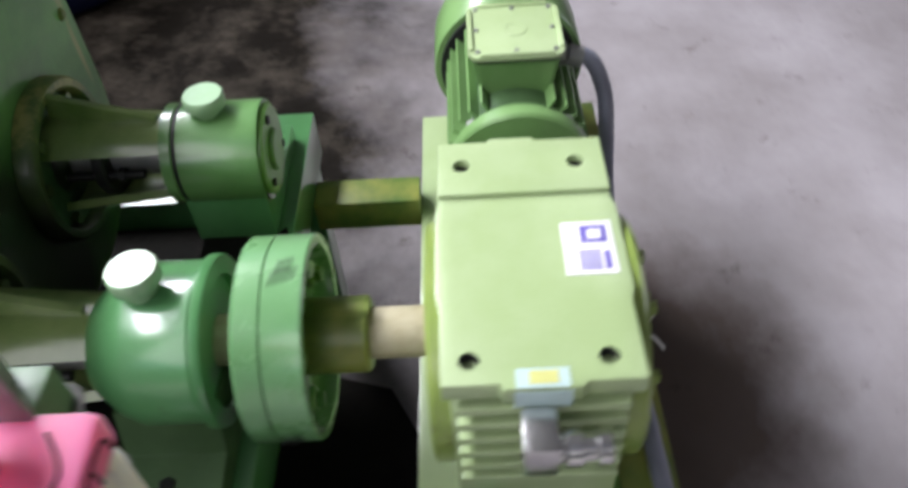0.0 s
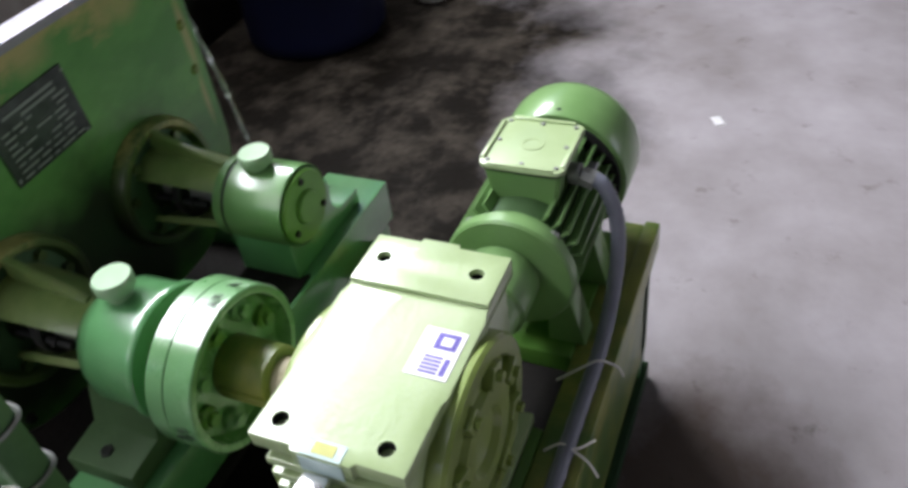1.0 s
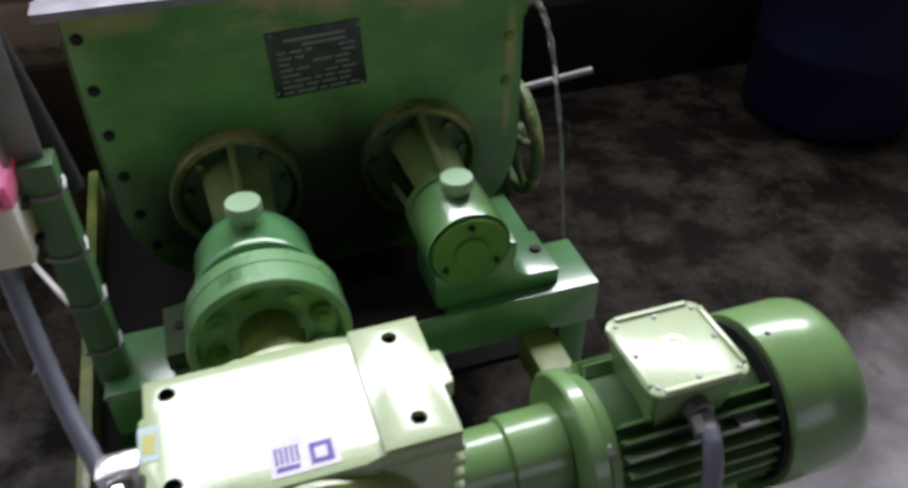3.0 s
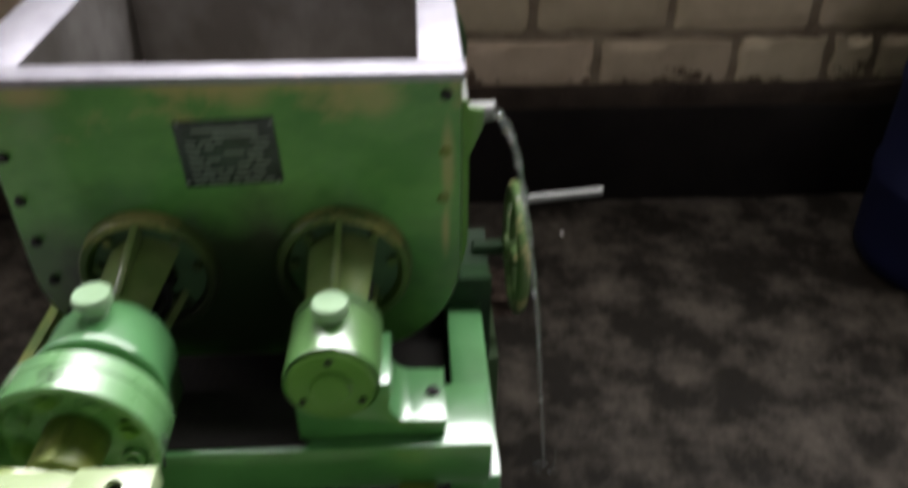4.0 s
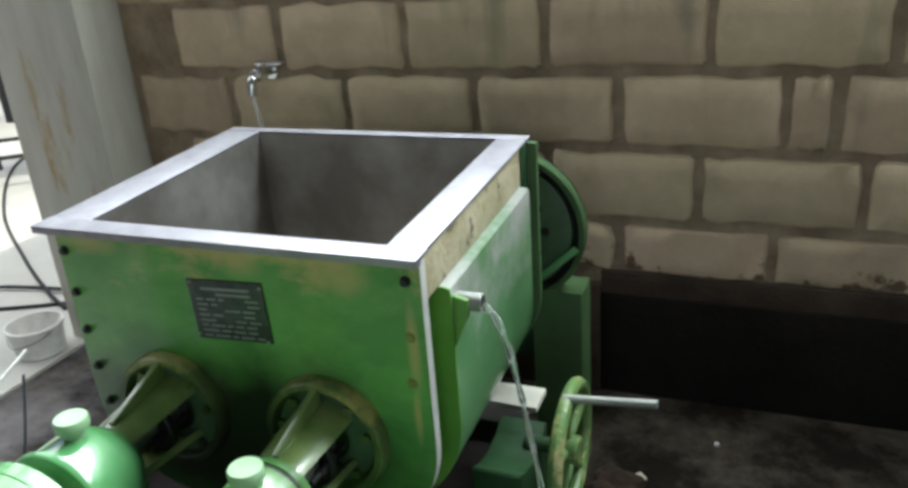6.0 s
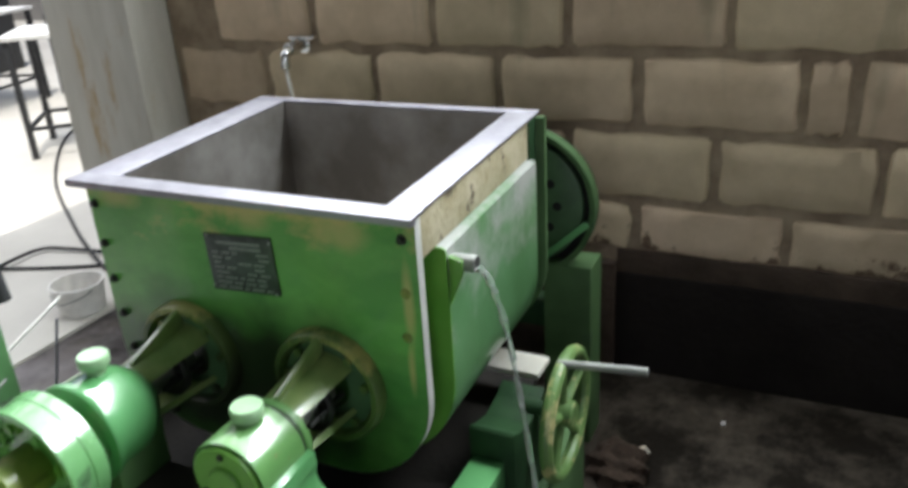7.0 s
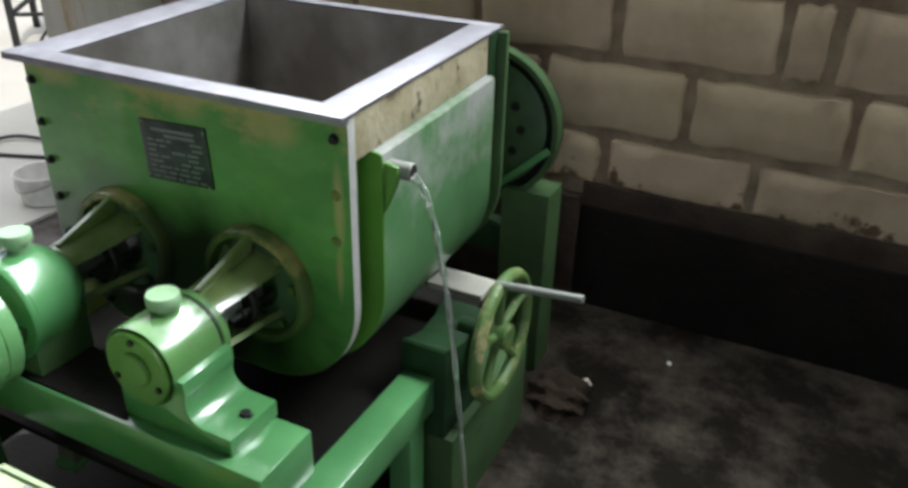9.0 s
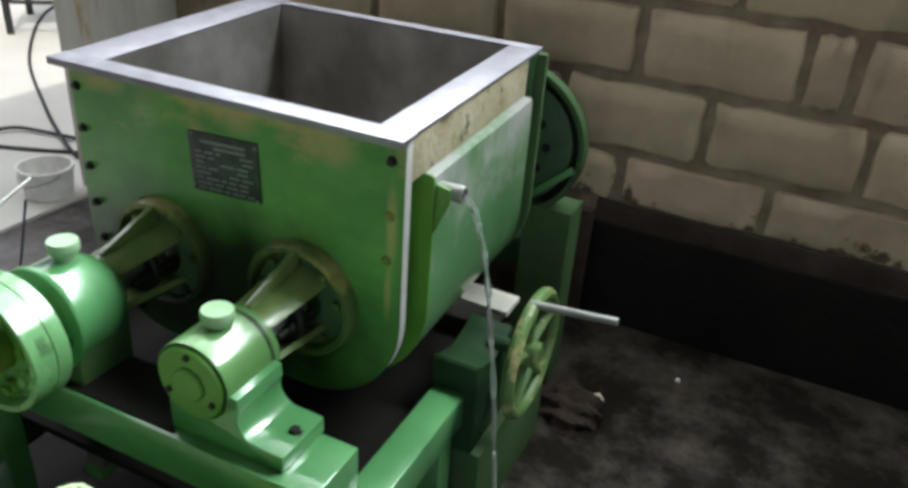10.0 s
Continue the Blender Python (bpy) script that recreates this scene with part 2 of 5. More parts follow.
def streaks(mat, z0, z1, colour):
    """Dark water runs down the wall, denser towards the top."""
    nt = mat.node_tree
    n, l = nt.nodes, nt.links
    p = n["Principled BSDF"]
    old = p.inputs["Base Color"].links[0].from_socket
    geo, mp, t = n.new("ShaderNodeNewGeometry"), n.new("ShaderNodeMapping"), n.new("ShaderNodeTexNoise")
    mp.inputs["Scale"].default_value = (11, 1, 1.3)
    t.inputs["Scale"].default_value, t.inputs["Detail"].default_value = 1.0, 6
    l.new(geo.outputs["Position"], mp.inputs[0])
    l.new(mp.outputs[0], t.inputs["Vector"])
    sep, mr, add, rr, mix = n.new("ShaderNodeSeparateXYZ"), n.new("ShaderNodeMapRange"), n.new("ShaderNodeMath"), n.new("ShaderNodeMapRange"), n.new("ShaderNodeMixRGB")
    l.new(geo.outputs["Position"], sep.inputs[0])
    l.new(sep.outputs["Z"], mr.inputs[0])
    mr.inputs[1].default_value, mr.inputs[2].default_value, mr.inputs[3].default_value, mr.inputs[4].default_value = z0, z1, -0.18, 0.10
    l.new(t.outputs["Fac"], add.inputs[0])
    l.new(mr.outputs[0], add.inputs[1])
    rr.inputs[1].default_value, rr.inputs[2].default_value, rr.inputs[4].default_value = 0.53, 0.72, 0.55
    l.new(add.outputs[0], rr.inputs[0])
    l.new(rr.outputs[0], mix.inputs[0])
    l.new(old, mix.inputs[1])
    mix.inputs[2].default_value = (*colour, 1)
    l.new(mix.outputs[0], p.inputs["Base Color"])


streaks(M_BLOCK, 0.75, 1.45, (0.19, 0.19, 0.125))
M_MORTAR = surface("dark_cement_mortar", (0.40, 0.32, 0.225), (0.22, 0.165, 0.115), 0.95, scale=9, grain=60, bump=0.8)
M_FOOT_BAND = surface("black_wall_foot_band", (0.017, 0.014, 0.012), (0.009, 0.007, 0.006), 0.85, scale=5, grain=50, bump=0.4)
M_PLASTER = surface("stained_cement_pillar", (0.60, 0.58, 0.52), (0.50, 0.48, 0.42), 0.85, scale=4, grain=60, bump=0.3, stain=(0.44, 0.33, 0.19), stain_scale=2.2, stain_at=0.58, stretch=(3, 3, 0.6))


OIL_SHADOW_AT = (0.17, -0.97)


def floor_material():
    """Dry grey concrete with a large damp dark area from the machine to the wall's foot; wall shade is painted into it.
    """
    m, nt, n, l, p = nodes_of("damp_stained_shaded_concrete")
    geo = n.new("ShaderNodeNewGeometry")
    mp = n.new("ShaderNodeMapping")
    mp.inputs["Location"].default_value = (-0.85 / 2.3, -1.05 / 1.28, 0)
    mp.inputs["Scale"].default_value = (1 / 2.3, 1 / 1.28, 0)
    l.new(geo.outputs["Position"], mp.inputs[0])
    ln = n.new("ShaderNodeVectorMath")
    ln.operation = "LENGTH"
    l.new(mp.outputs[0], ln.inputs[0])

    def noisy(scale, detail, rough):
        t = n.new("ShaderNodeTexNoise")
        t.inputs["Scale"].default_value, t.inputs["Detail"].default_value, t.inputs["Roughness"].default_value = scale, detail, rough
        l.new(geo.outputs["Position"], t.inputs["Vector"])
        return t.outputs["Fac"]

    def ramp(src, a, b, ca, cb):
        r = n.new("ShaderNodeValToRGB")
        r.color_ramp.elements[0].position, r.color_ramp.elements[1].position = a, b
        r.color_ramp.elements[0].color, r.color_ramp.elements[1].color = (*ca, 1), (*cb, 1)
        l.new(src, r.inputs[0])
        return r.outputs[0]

    # Darker near the wall: damp ground plus the wall's shade in one colour.
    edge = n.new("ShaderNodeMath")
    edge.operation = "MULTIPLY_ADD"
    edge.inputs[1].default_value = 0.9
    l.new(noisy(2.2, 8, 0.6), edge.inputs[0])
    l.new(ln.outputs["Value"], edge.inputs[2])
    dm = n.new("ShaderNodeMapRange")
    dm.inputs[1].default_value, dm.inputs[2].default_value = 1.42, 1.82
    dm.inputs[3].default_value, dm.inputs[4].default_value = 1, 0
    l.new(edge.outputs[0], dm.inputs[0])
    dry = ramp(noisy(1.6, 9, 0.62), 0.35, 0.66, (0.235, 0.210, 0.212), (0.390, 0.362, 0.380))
    wet_shade = ramp(noisy(4.2, 12, 0.72), 0.45, 0.80, (0.009, 0.007, 0.005), (0.11, 0.092, 0.073))
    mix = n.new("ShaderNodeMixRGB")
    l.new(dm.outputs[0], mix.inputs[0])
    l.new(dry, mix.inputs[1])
    l.new(wet_shade, mix.inputs[2])
    # Brown patch beside the bed: oil stain with the bed's shadow painted in.
    om, ol, oe = n.new("ShaderNodeMapping"), n.new("ShaderNodeVectorMath"), n.new("ShaderNodeMath")
    om.inputs["Scale"].default_value = (1 / 0.42, 1 / 0.30, 0)
    om.inputs["Location"].default_value = (-OIL_SHADOW_AT[0] / 0.42, -OIL_SHADOW_AT[1] / 0.30, 0)
    ol.operation = "LENGTH"
    l.new(geo.outputs["Position"], om.inputs[0])
    l.new(om.outputs[0], ol.inputs[0])
    l.new(noisy(5.0, 8, 0.65), oe.inputs[0])
    l.new(ol.outputs["Value"], oe.inputs[1])
    oil = n.new("ShaderNodeMapRange")
    oil.inputs[1].default_value, oil.inputs[2].default_value = 1.0, 1.6
    oil.inputs[3].default_value, oil.inputs[4].default_value = 0.85, 0
    l.new(oe.outputs[0], oil.inputs[0])
    m3 = n.new("ShaderNodeMixRGB")
    m3.inputs[2].default_value = (0.075, 0.052, 0.038, 1)
    l.new(oil.outputs[0], m3.inputs[0])
    l.new(mix.outputs[0], m3.inputs[1])
    mix = m3
    spots = ramp(noisy(9, 8, 0.7), 0.60, 0.70, (0, 0, 0), (1, 1, 1))
    m2 = n.new("ShaderNodeMixRGB")
    m2.blend_type = "MULTIPLY"
    m2.inputs[2].default_value = (0.6, 0.57, 0.55, 1)
    l.new(spots, m2.inputs[0])
    l.new(mix.outputs[0], m2.inputs[1])
    l.new(m2.outputs[0], p.inputs["Base Color"])
    rr = n.new("ShaderNodeMapRange")
    rr.inputs[3].default_value, rr.inputs[4].default_value = 0.40, 0.80
    l.new(noisy(6.0, 6, 0.6), rr.inputs[0])
    l.new(rr.outputs[0], p.inputs["Roughness"])
    bp = n.new("ShaderNodeBump")
    bp.inputs["Strength"].default_value, bp.inputs["Distance"].default_value = 0.35, 0.01
    l.new(noisy(28, 8, 0.65), bp.inputs["Height"])
    l.new(bp.outputs[0], p.inputs["Normal"])
    return m


def dull(mat, level):
    """Less mirror gloss for soaked or matt surfaces."""
    mat.node_tree.nodes["Principled BSDF"].inputs["Specular IOR Level"].default_value = level


for m_, level in ((M_FOOT_BAND, 0.15), (M_BLUE, 0.25), (M_NEARBLACK, 0.2), (M_DIRT, 0.15), (M_BLOCK, 0.2), (M_MORTAR, 0.15), (M_DARKGREEN, 0.25), (M_COLUMN, 0.3)):
    dull(m_, level)

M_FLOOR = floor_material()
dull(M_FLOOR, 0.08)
M_PALEFLOOR = surface("pale_dry_concrete", (0.56, 0.54, 0.49), (0.46, 0.44, 0.40), 0.7, scale=1.4, grain=40, bump=0.15)
M_WALL = surface("grey_cement_render", (0.25, 0.24, 0.22), (0.18, 0.17, 0.16), 0.9, scale=2, grain=30, bump=0.3)
M_ROOF = surface("weathered_roof_sheet", (0.20, 0.20, 0.20), (0.14, 0.14, 0.14), 0.6, metal=0.3, scale=2, grain=30, bump=0.2)
M_TABLE = plain("white_laminate", (0.72, 0.72, 0.70), 0.4)
M_BLACKPAINT = plain("black_tube_paint", (0.02, 0.021, 0.023), 0.45)


M_SOIL = surface("damp_dark_soil", (0.05, 0.034, 0.025), (0.022, 0.015, 0.011), 0.9, scale=14, grain=50, bump=0.9)
dull(M_SOIL, 0.15)
for m_ in (M_FRAME, M_BARREL, M_COUPLING, M_NECK):
    c_ = m_.node_tree.nodes["Principled BSDF"].inputs
    c_["Coat Weight"].default_value, c_["Coat Roughness"].default_value = 1.0, 0.15


# thin moulded plastic lets light through
for m_ in (M_CREAM, M_PINK):
    c_ = m_.node_tree.nodes["Principled BSDF"].inputs
    c_["Subsurface Weight"].default_value, c_["Subsurface Scale"].default_value = 0.7, 0.06
    c_["Subsurface Radius"].default_value = (1.0, 0.85, 0.7)


def water_material():
    m, nt, n, l, b = nodes_of("clear_water")
    b.inputs["Base Color"].default_value = (0.93, 0.96, 0.95, 1)
    b.inputs["Roughness"].default_value = 0.04
    b.inputs["IOR"].default_value = 1.33
    b.inputs["Transmission Weight"].default_value = 0.9
    return m


M_WATER = water_material()


# ---- mesh helpers ----
def finish(name, bm, material, smooth=35):
    bmesh.ops.recalc_face_normals(bm, faces=bm.faces)
    me = bpy.data.meshes.new(name)
    bm.to_mesh(me)
    bm.free()
    me.materials.append(material)
    if smooth:
        me.polygons.foreach_set("use_smooth", [True] * len(me.polygons))
        me.set_sharp_from_angle(angle=radians(smooth))
    return me


def part(name, bm, material, parent=None, label=""):
    ob = new(name, finish(name, bm, material))
    if parent:
        ob.parent = parent
    return tagged(ob, label)


def thing(name, label, category, at=(0, 0, 0), group="", kind=""):
    ob = new(name)
    ob.empty_display_size = 0.05
    ob.matrix_world = Matrix.Translation(at)
    return tagged(ob, label, category, group, kind)


def box(bm, x0, x1, y0, y1, z0, z1, bevel=0.003, m=None):
    t = bmesh.new()
    bmesh.ops.create_cube(t, size=1)
    bmesh.ops.transform(t, matrix=Matrix.LocRotScale(((x0 + x1) / 2, (y0 + y1) / 2, (z0 + z1) / 2), None, (x1 - x0, y1 - y0, z1 - z0)), verts=t.verts)
    if bevel:
        bmesh.ops.bevel(t, geom=t.edges[:], offset=bevel, segments=2, profile=0.6, affect="EDGES")
    merge(bm, t, m)
    return bm


def merge(bm, t, m=None):
    if m is not None:
        bmesh.ops.transform(t, matrix=m, verts=t.verts)
    me = bpy.data.meshes.new("tmp")
    t.to_mesh(me)
    t.free()
    bm.from_mesh(me)
    bpy.data.meshes.remove(me)


AX = {"x": Matrix(((0, 0, 1, 0), (0, 1, 0, 0), (-1, 0, 0, 0), (0, 0, 0, 1))),
      "y": Matrix(((1, 0, 0, 0), (0, 0, 1, 0), (0, -1, 0, 0), (0, 0, 0, 1))),
      "z": Matrix.Identity(4)}


def lathe(bm, axis, at, profile, seg=40, closed=False):
    """Turns (radius, along) pairs about the axis through at; along is measured from at."""
    t = bmesh.new()
    rings = []
    for r, h in profile:
        rings.append([t.verts.new((r * math.cos(2 * math.pi * i / seg), r * math.sin(2 * math.pi * i / seg), h)) for i in range(seg)] if r > 1e-6 else [t.verts.new((0, 0, h))])
    pairs = list(zip(rings, rings[1:])) + ([(rings[-1], rings[0])] if closed else [])
    for a, b in pairs:
        for i in range(seg):
            j = (i + 1) % seg
            if len(a) == 1 and len(b) > 1:
                t.faces.new((a[0], b[i], b[j]))
            elif len(b) == 1 and len(a) > 1:
                t.faces.new((a[i], a[j], b[0]))
            elif len(a) > 1:
                t.faces.new((a[i], a[j], b[j], b[i]))
    merge(bm, t, Matrix.Translation(at) @ AX[axis])
    return bm


def disc(bm, axis, at, r, h, bev=0.003, seg=40):
    return lathe(bm, axis, at, [(0, 0), (r - bev, 0), (r, bev), (r, h - bev), (r - bev, h), (0, h)], seg)


def ring(bm, axis, at, r0, r1, h, bev=0.002, seg=40):
    return lathe(bm, axis, at, [(r0, 0), (r1 - bev, 0), (r1, bev), (r1, h - bev), (r1 - bev, h), (r0, h)], seg, closed=True)


def sweep(bm, pts, r, seg=12, step=6):
    """A round bar or hose along a smooth line through pts."""
    P = [Vector(p) for p in pts]
    line = []
    for i in range(len(P) - 1):
        a, b, c, d = P[max(i - 1, 0)], P[i], P[i + 1], P[min(i + 2, len(P) - 1)]
        for k in range(step):
            u = k / step
            line.append(0.5 * (2 * b + (c - a) * u + (2 * a - 5 * b + 4 * c - d) * u * u + (3 * b - a - 3 * c + d) * u ** 3))
    line.append(P[-1])
    t = bmesh.new()
    prev, side = None, Vector((0.31, 0.52, 0.79))
    for i, p in enumerate(line):
        w = (line[min(i + 1, len(line) - 1)] - line[max(i - 1, 0)]).normalized()
        u = (side - w * side.dot(w)).normalized()
        side = u
        v = w.cross(u)
        rad = r(i / (len(line) - 1)) if callable(r) else r
        cur = [t.verts.new(p + rad * (math.cos(2 * math.pi * k / seg) * u + math.sin(2 * math.pi * k / seg) * v)) for k in range(seg)]
        if prev:
            for k in range(seg):
                t.faces.new((prev[k], prev[(k + 1) % seg], cur[(k + 1) % seg], cur[k]))
        else:
            t.faces.new(cur[::-1])
        prev = cur
    t.faces.new(prev)
    merge(bm, t)
    return bm


def slab(bm, outline, axis, a0, a1, bevel=0.0):
    """A flat plate of any outline, from a0 to a1 along the axis. outline: (u, v) pairs; y: u=x v=z, x: u=y v=z, z: u=x v=y."""
    t = bmesh.new()

    def p(u, v, a):
        return {"x": (a, u, v), "y": (u, a, v), "z": (u, v, a)}[axis]
    lo = [t.verts.new(p(u, v, a0)) for u, v in outline]
    hi = [t.verts.new(p(u, v, a1)) for u, v in outline]
    t.faces.new(lo)
    t.faces.new(hi[::-1])
    for i in range(len(lo)):
        j = (i + 1) % len(lo)
        t.faces.new((lo[i], hi[i], hi[j], lo[j]))
    bmesh.ops.recalc_face_normals(t, faces=t.faces)
    if bevel:
        bmesh.ops.bevel(t, geom=t.edges[:], offset=bevel, segments=2, profile=0.6, affect="EDGES")
    merge(bm, t)
    return bm


def hexbolt(bm, axis, at, r, h):
    return lathe(bm, axis, at, [(0, 0), (r, 0), (r, h * 0.85), (r * 0.85, h), (0, h)], 6)


def arc(cx, cz, r, a0, a1, n):
    return [(cx + r * math.cos(radians(a0 + (a1 - a0) * i / n)), cz + r * math.sin(radians(a0 + (a1 - a0) * i / n))) for i in range(n + 1)]


# ---- large structure ----
def floors():
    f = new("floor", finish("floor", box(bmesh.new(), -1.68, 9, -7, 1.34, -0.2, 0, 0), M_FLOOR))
    tagged(f, "worn damp grey-brown concrete workshop floor with wall shade painted in", "floor", kind="structure")
    g = new("floor_hall", finish("floor_hall", box(bmesh.new(), -13, -1.684, -7, 9, -0.2, 0.012, 0), M_PALEFLOOR))
    tagged(g, "pale dry concrete floor of the side hall", "floor", kind="structure")


WALL_Y = 1.31
COURSE = 0.228


def wall_north():
    w = new("wall_north", finish("wall_north", box(bmesh.new(), -1.5, 7.0, WALL_Y + 0.005, 1.55, 0.0, 2.6, 0), M_MORTAR))
    tagged(w, "unplastered concrete block wall with dark mortar joints", "wall", kind="structure")
    return w


def shell():
    # Added out of view to close the room and keep light to its openings.
    for name, b, mat in (("wall_east", (7.0, 7.2, -7, 1.55, 0, 4.4), M_WALL), ("wall_south_low", (0.6, 4.2, -7.2, -7.0, 0, 1.0), M_WALL), ("wall_south_high", (0.6, 4.2, -7.2, -7.0, 3.4, 4.4), M_WALL),
                         ("wall_south_far", (-13, 0.6, -7.2, -7.0, 0, 4.4), M_WALL), ("wall_south_near", (4.2, 7.2, -7.2, -7.0, 0, 4.4), M_WALL),
                         ("wall_west", (-13.2, -13, -7.2, 9, 0, 4.4), M_WALL), ("wall_hall_back", (-13, -1.5, 9, 9.2, 0, 4.4), M_WALL),
                         ("wall_hall_side", (-1.5, -1.3, 1.55, 9.2, 0, 4.4), M_WALL)):
        tagged(new(name, finish(name, box(bmesh.new(), *b, 0), mat)), "plain grey cement-rendered wall added out of view to enclose the workshop", "wall", kind="structure")
    tagged(new("ceiling", finish("ceiling", box(bmesh.new(), -1.6, 7.2, -7.2, 1.75, 4.4, 4.5, 0), M_ROOF)), "weathered grey roof sheeting added out of view over the workshop", "ceiling", kind="structure")
    tagged(new("ceiling_hall", finish("ceiling_hall", box(bmesh.new(), -13.2, -1.6, -7.2, -0.6, 4.4, 4.5, 0), M_ROOF)), "weathered grey roof sheeting added out of view over the side hall", "ceiling", kind="structure")
    g = new("ground", finish("ground", box(bmesh.new(), -300, 300, -300, 300, -0.4, -0.21, 0), M_PALEFLOOR))
    tagged(g, "pale dusty yard ground around the workshop", "ground", kind="structure")


floors()
north = wall_north()
shell()
tagged(new("plinth", finish("plinth", box(bmesh.new(), 0.385, 6.9, WALL_Y - 0.018, WALL_Y + 0.011, 0.0, 0.358, 0.004), M_FOOT_BAND)),
       "black band along the wall's foot", "plinth", kind="structure")
tagged(new("plinth_ledge", finish("plinth_ledge", box(bmesh.new(), 0.385, 6.9, WALL_Y - 0.010, WALL_Y + 0.011, 0.3585, 0.436, 0.003), M_DIRT)),
       "brown mortar ledge on the black plinth", "ledge", kind="structure")
tagged(new("wall_base", finish("wall_base", box(bmesh.new(), -1.33, 0.3845, WALL_Y - 0.03, WALL_Y + 0.011, 0.0, 0.39, 0.006), M_DIRT)),
       "brown cement base of the block wall", "wall", kind="structure")


# ---- kneading trough ----
AXZ = 0.678
SHAFT = 0.166


def u_outline(half, top, r, n=12):
    """A trough section: straight sides, two round bottom corners."""
    c = half - r
    return [(half, top)] + arc(c, AXZ, r, 0, -90, n) + arc(-c, AXZ, r, -90, -180, n) + [(-half, top)]


def w_outline(half, top, n=10):
    """The lining's section: two half-round pans side by side."""
    r = half / 2
    return [(half, top)] + arc(r, AXZ, r, 0, -160, n) + arc(-r, AXZ, r, -20, -180, n) + [(-half, top)]


def trough():
    T = thing("kneading_trough", "green double-bowl kneading trough with stainless rim, worn paint", "mixer", (0, 0, 0.45))
    off = Matrix.Translation((0, 0, -0.45))

    def put(name, bm, mat, parent=T, label=""):
        if name in ("trough_wall", "lining", "trough_collar", "collar_lug", "jacket", "jacket_end", "rim", "back_plate"):
            for v in bm.verts:
                v.co.z += 0.038 * max(0.0, v.co.y)
        if parent is T:
            bmesh.ops.transform(bm, matrix=off, verts=bm.verts)
        return part(name, bm, mat, parent, label)

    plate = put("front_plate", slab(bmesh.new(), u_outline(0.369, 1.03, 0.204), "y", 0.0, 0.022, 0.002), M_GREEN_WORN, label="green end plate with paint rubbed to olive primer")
    put("front_plate_edge", slab_rim(0.3695, 1.03, 0.2045, 0.004, 0.0195), M_EDGE, label="pale edge of the end plate with a painted highlight")
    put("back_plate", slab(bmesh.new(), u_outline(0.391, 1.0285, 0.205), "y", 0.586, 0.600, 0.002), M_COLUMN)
    # bolts round the end plate
    bolts = [(-0.352, 0.985), (-0.35, 0.90), (-0.348, 0.82), (-0.345, 0.74), (-0.338, 0.66), (0.345, 0.992)]
    bolts += [(sx * (0.17 + 0.18 * math.cos(radians(a))), AXZ + 0.18 * math.sin(radians(a))) for sx in (-1,) for a in (-30, -62)]
    me = None
    for x, z in bolts:
        if me is None:
            me = finish("bolt", hexbolt(ring(bmesh.new(), "y", (0, -0.003, 0), 0.004, 0.0095, 0.003, 0.001, 16), "y", (0, -0.0095, 0), 0.0068, 0.007), M_DARK)
        b = new("bolt", me)
        b.parent = T
        tagged(b, "dark oily hexagon bolt")
        b.matrix_local = pose(x, 0, z - 0.45)
    me = None
    for x, z, r in ((0.343, 0.892, 0.010), (0.339, 0.806, 0.010)):
        if me is None:
            me = finish("filled_bolt", lathe(bmesh.new(), "y", (0, -0.005, 0), [(0, 0), (0.006, 0.0005), (0.010, 0.005)], 20), M_OLIVE)
        b = new("filled_bolt", me)
        b.parent = T
        tagged(b, "olive filler over a sunk bolt head")
        b.matrix_local = pose(x, 0, z - 0.45)
    # open bin: outer wall, lining and W bottom
    bm = bmesh.new()
    out, inn = u_outline(0.33, 1.03, 0.16), w_outline(0.303, 1.03)
    shell_strip(bm, out, 0.022, 0.586)
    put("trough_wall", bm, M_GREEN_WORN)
    bm = bmesh.new()
    shell_strip(bm, inn, 0.03, 0.585)
    for y in (0.03, 0.585):
        f = [bm.verts.new((u, y, v)) for u, v in inn]
        bm.faces.new(f)
    put("lining", bm, M_BIN, label="dull stained stainless trough lining")
    # steam jacket on both sides
    for s in (1, -1):
        bm = bmesh.new()
        box(bm, min(s * 0.331, s * 0.366), max(s * 0.331, s * 0.366), 0.0225, 0.545, 0.9465, 1.0295, 0.002)
        put("trough_collar", bm, M_TAN, label="tan filler-smeared collar under the rim")
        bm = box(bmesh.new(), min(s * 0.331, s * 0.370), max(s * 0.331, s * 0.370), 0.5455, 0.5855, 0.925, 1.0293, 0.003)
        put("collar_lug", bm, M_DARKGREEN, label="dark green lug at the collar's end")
        bm = bmesh.new()
        prof = [(0.335, 0.946), (0.377, 0.9455), (0.3845, 0.942), (0.386, 0.935)] + arc(0.178, AXZ, 0.208, 0, -80, 10) + [(0.17, AXZ - 0.192)] + arc(0.17, AXZ, 0.15, -85, 0, 8)
        slab(bm, [(s * u, v) for u, v in prof], "y", 0.080, 0.541)
        put("jacket", bm, M_JACKET, label="water jacket with pale scuffed paint and glare painted towards the top")
        bm = slab(bmesh.new(), [(s * u, v) for u, v in prof], "y", 0.0755, 0.0795)
        put("jacket_end", bm, M_GREEN, label="plain green end sheet of the water jacket")
    # bright rim
    bm = bmesh.new()
    z0, z1 = 1.030, 1.0365
    box(bm, -0.402, 0.374, -0.014, 0.030, z0, z1, 0.0015)
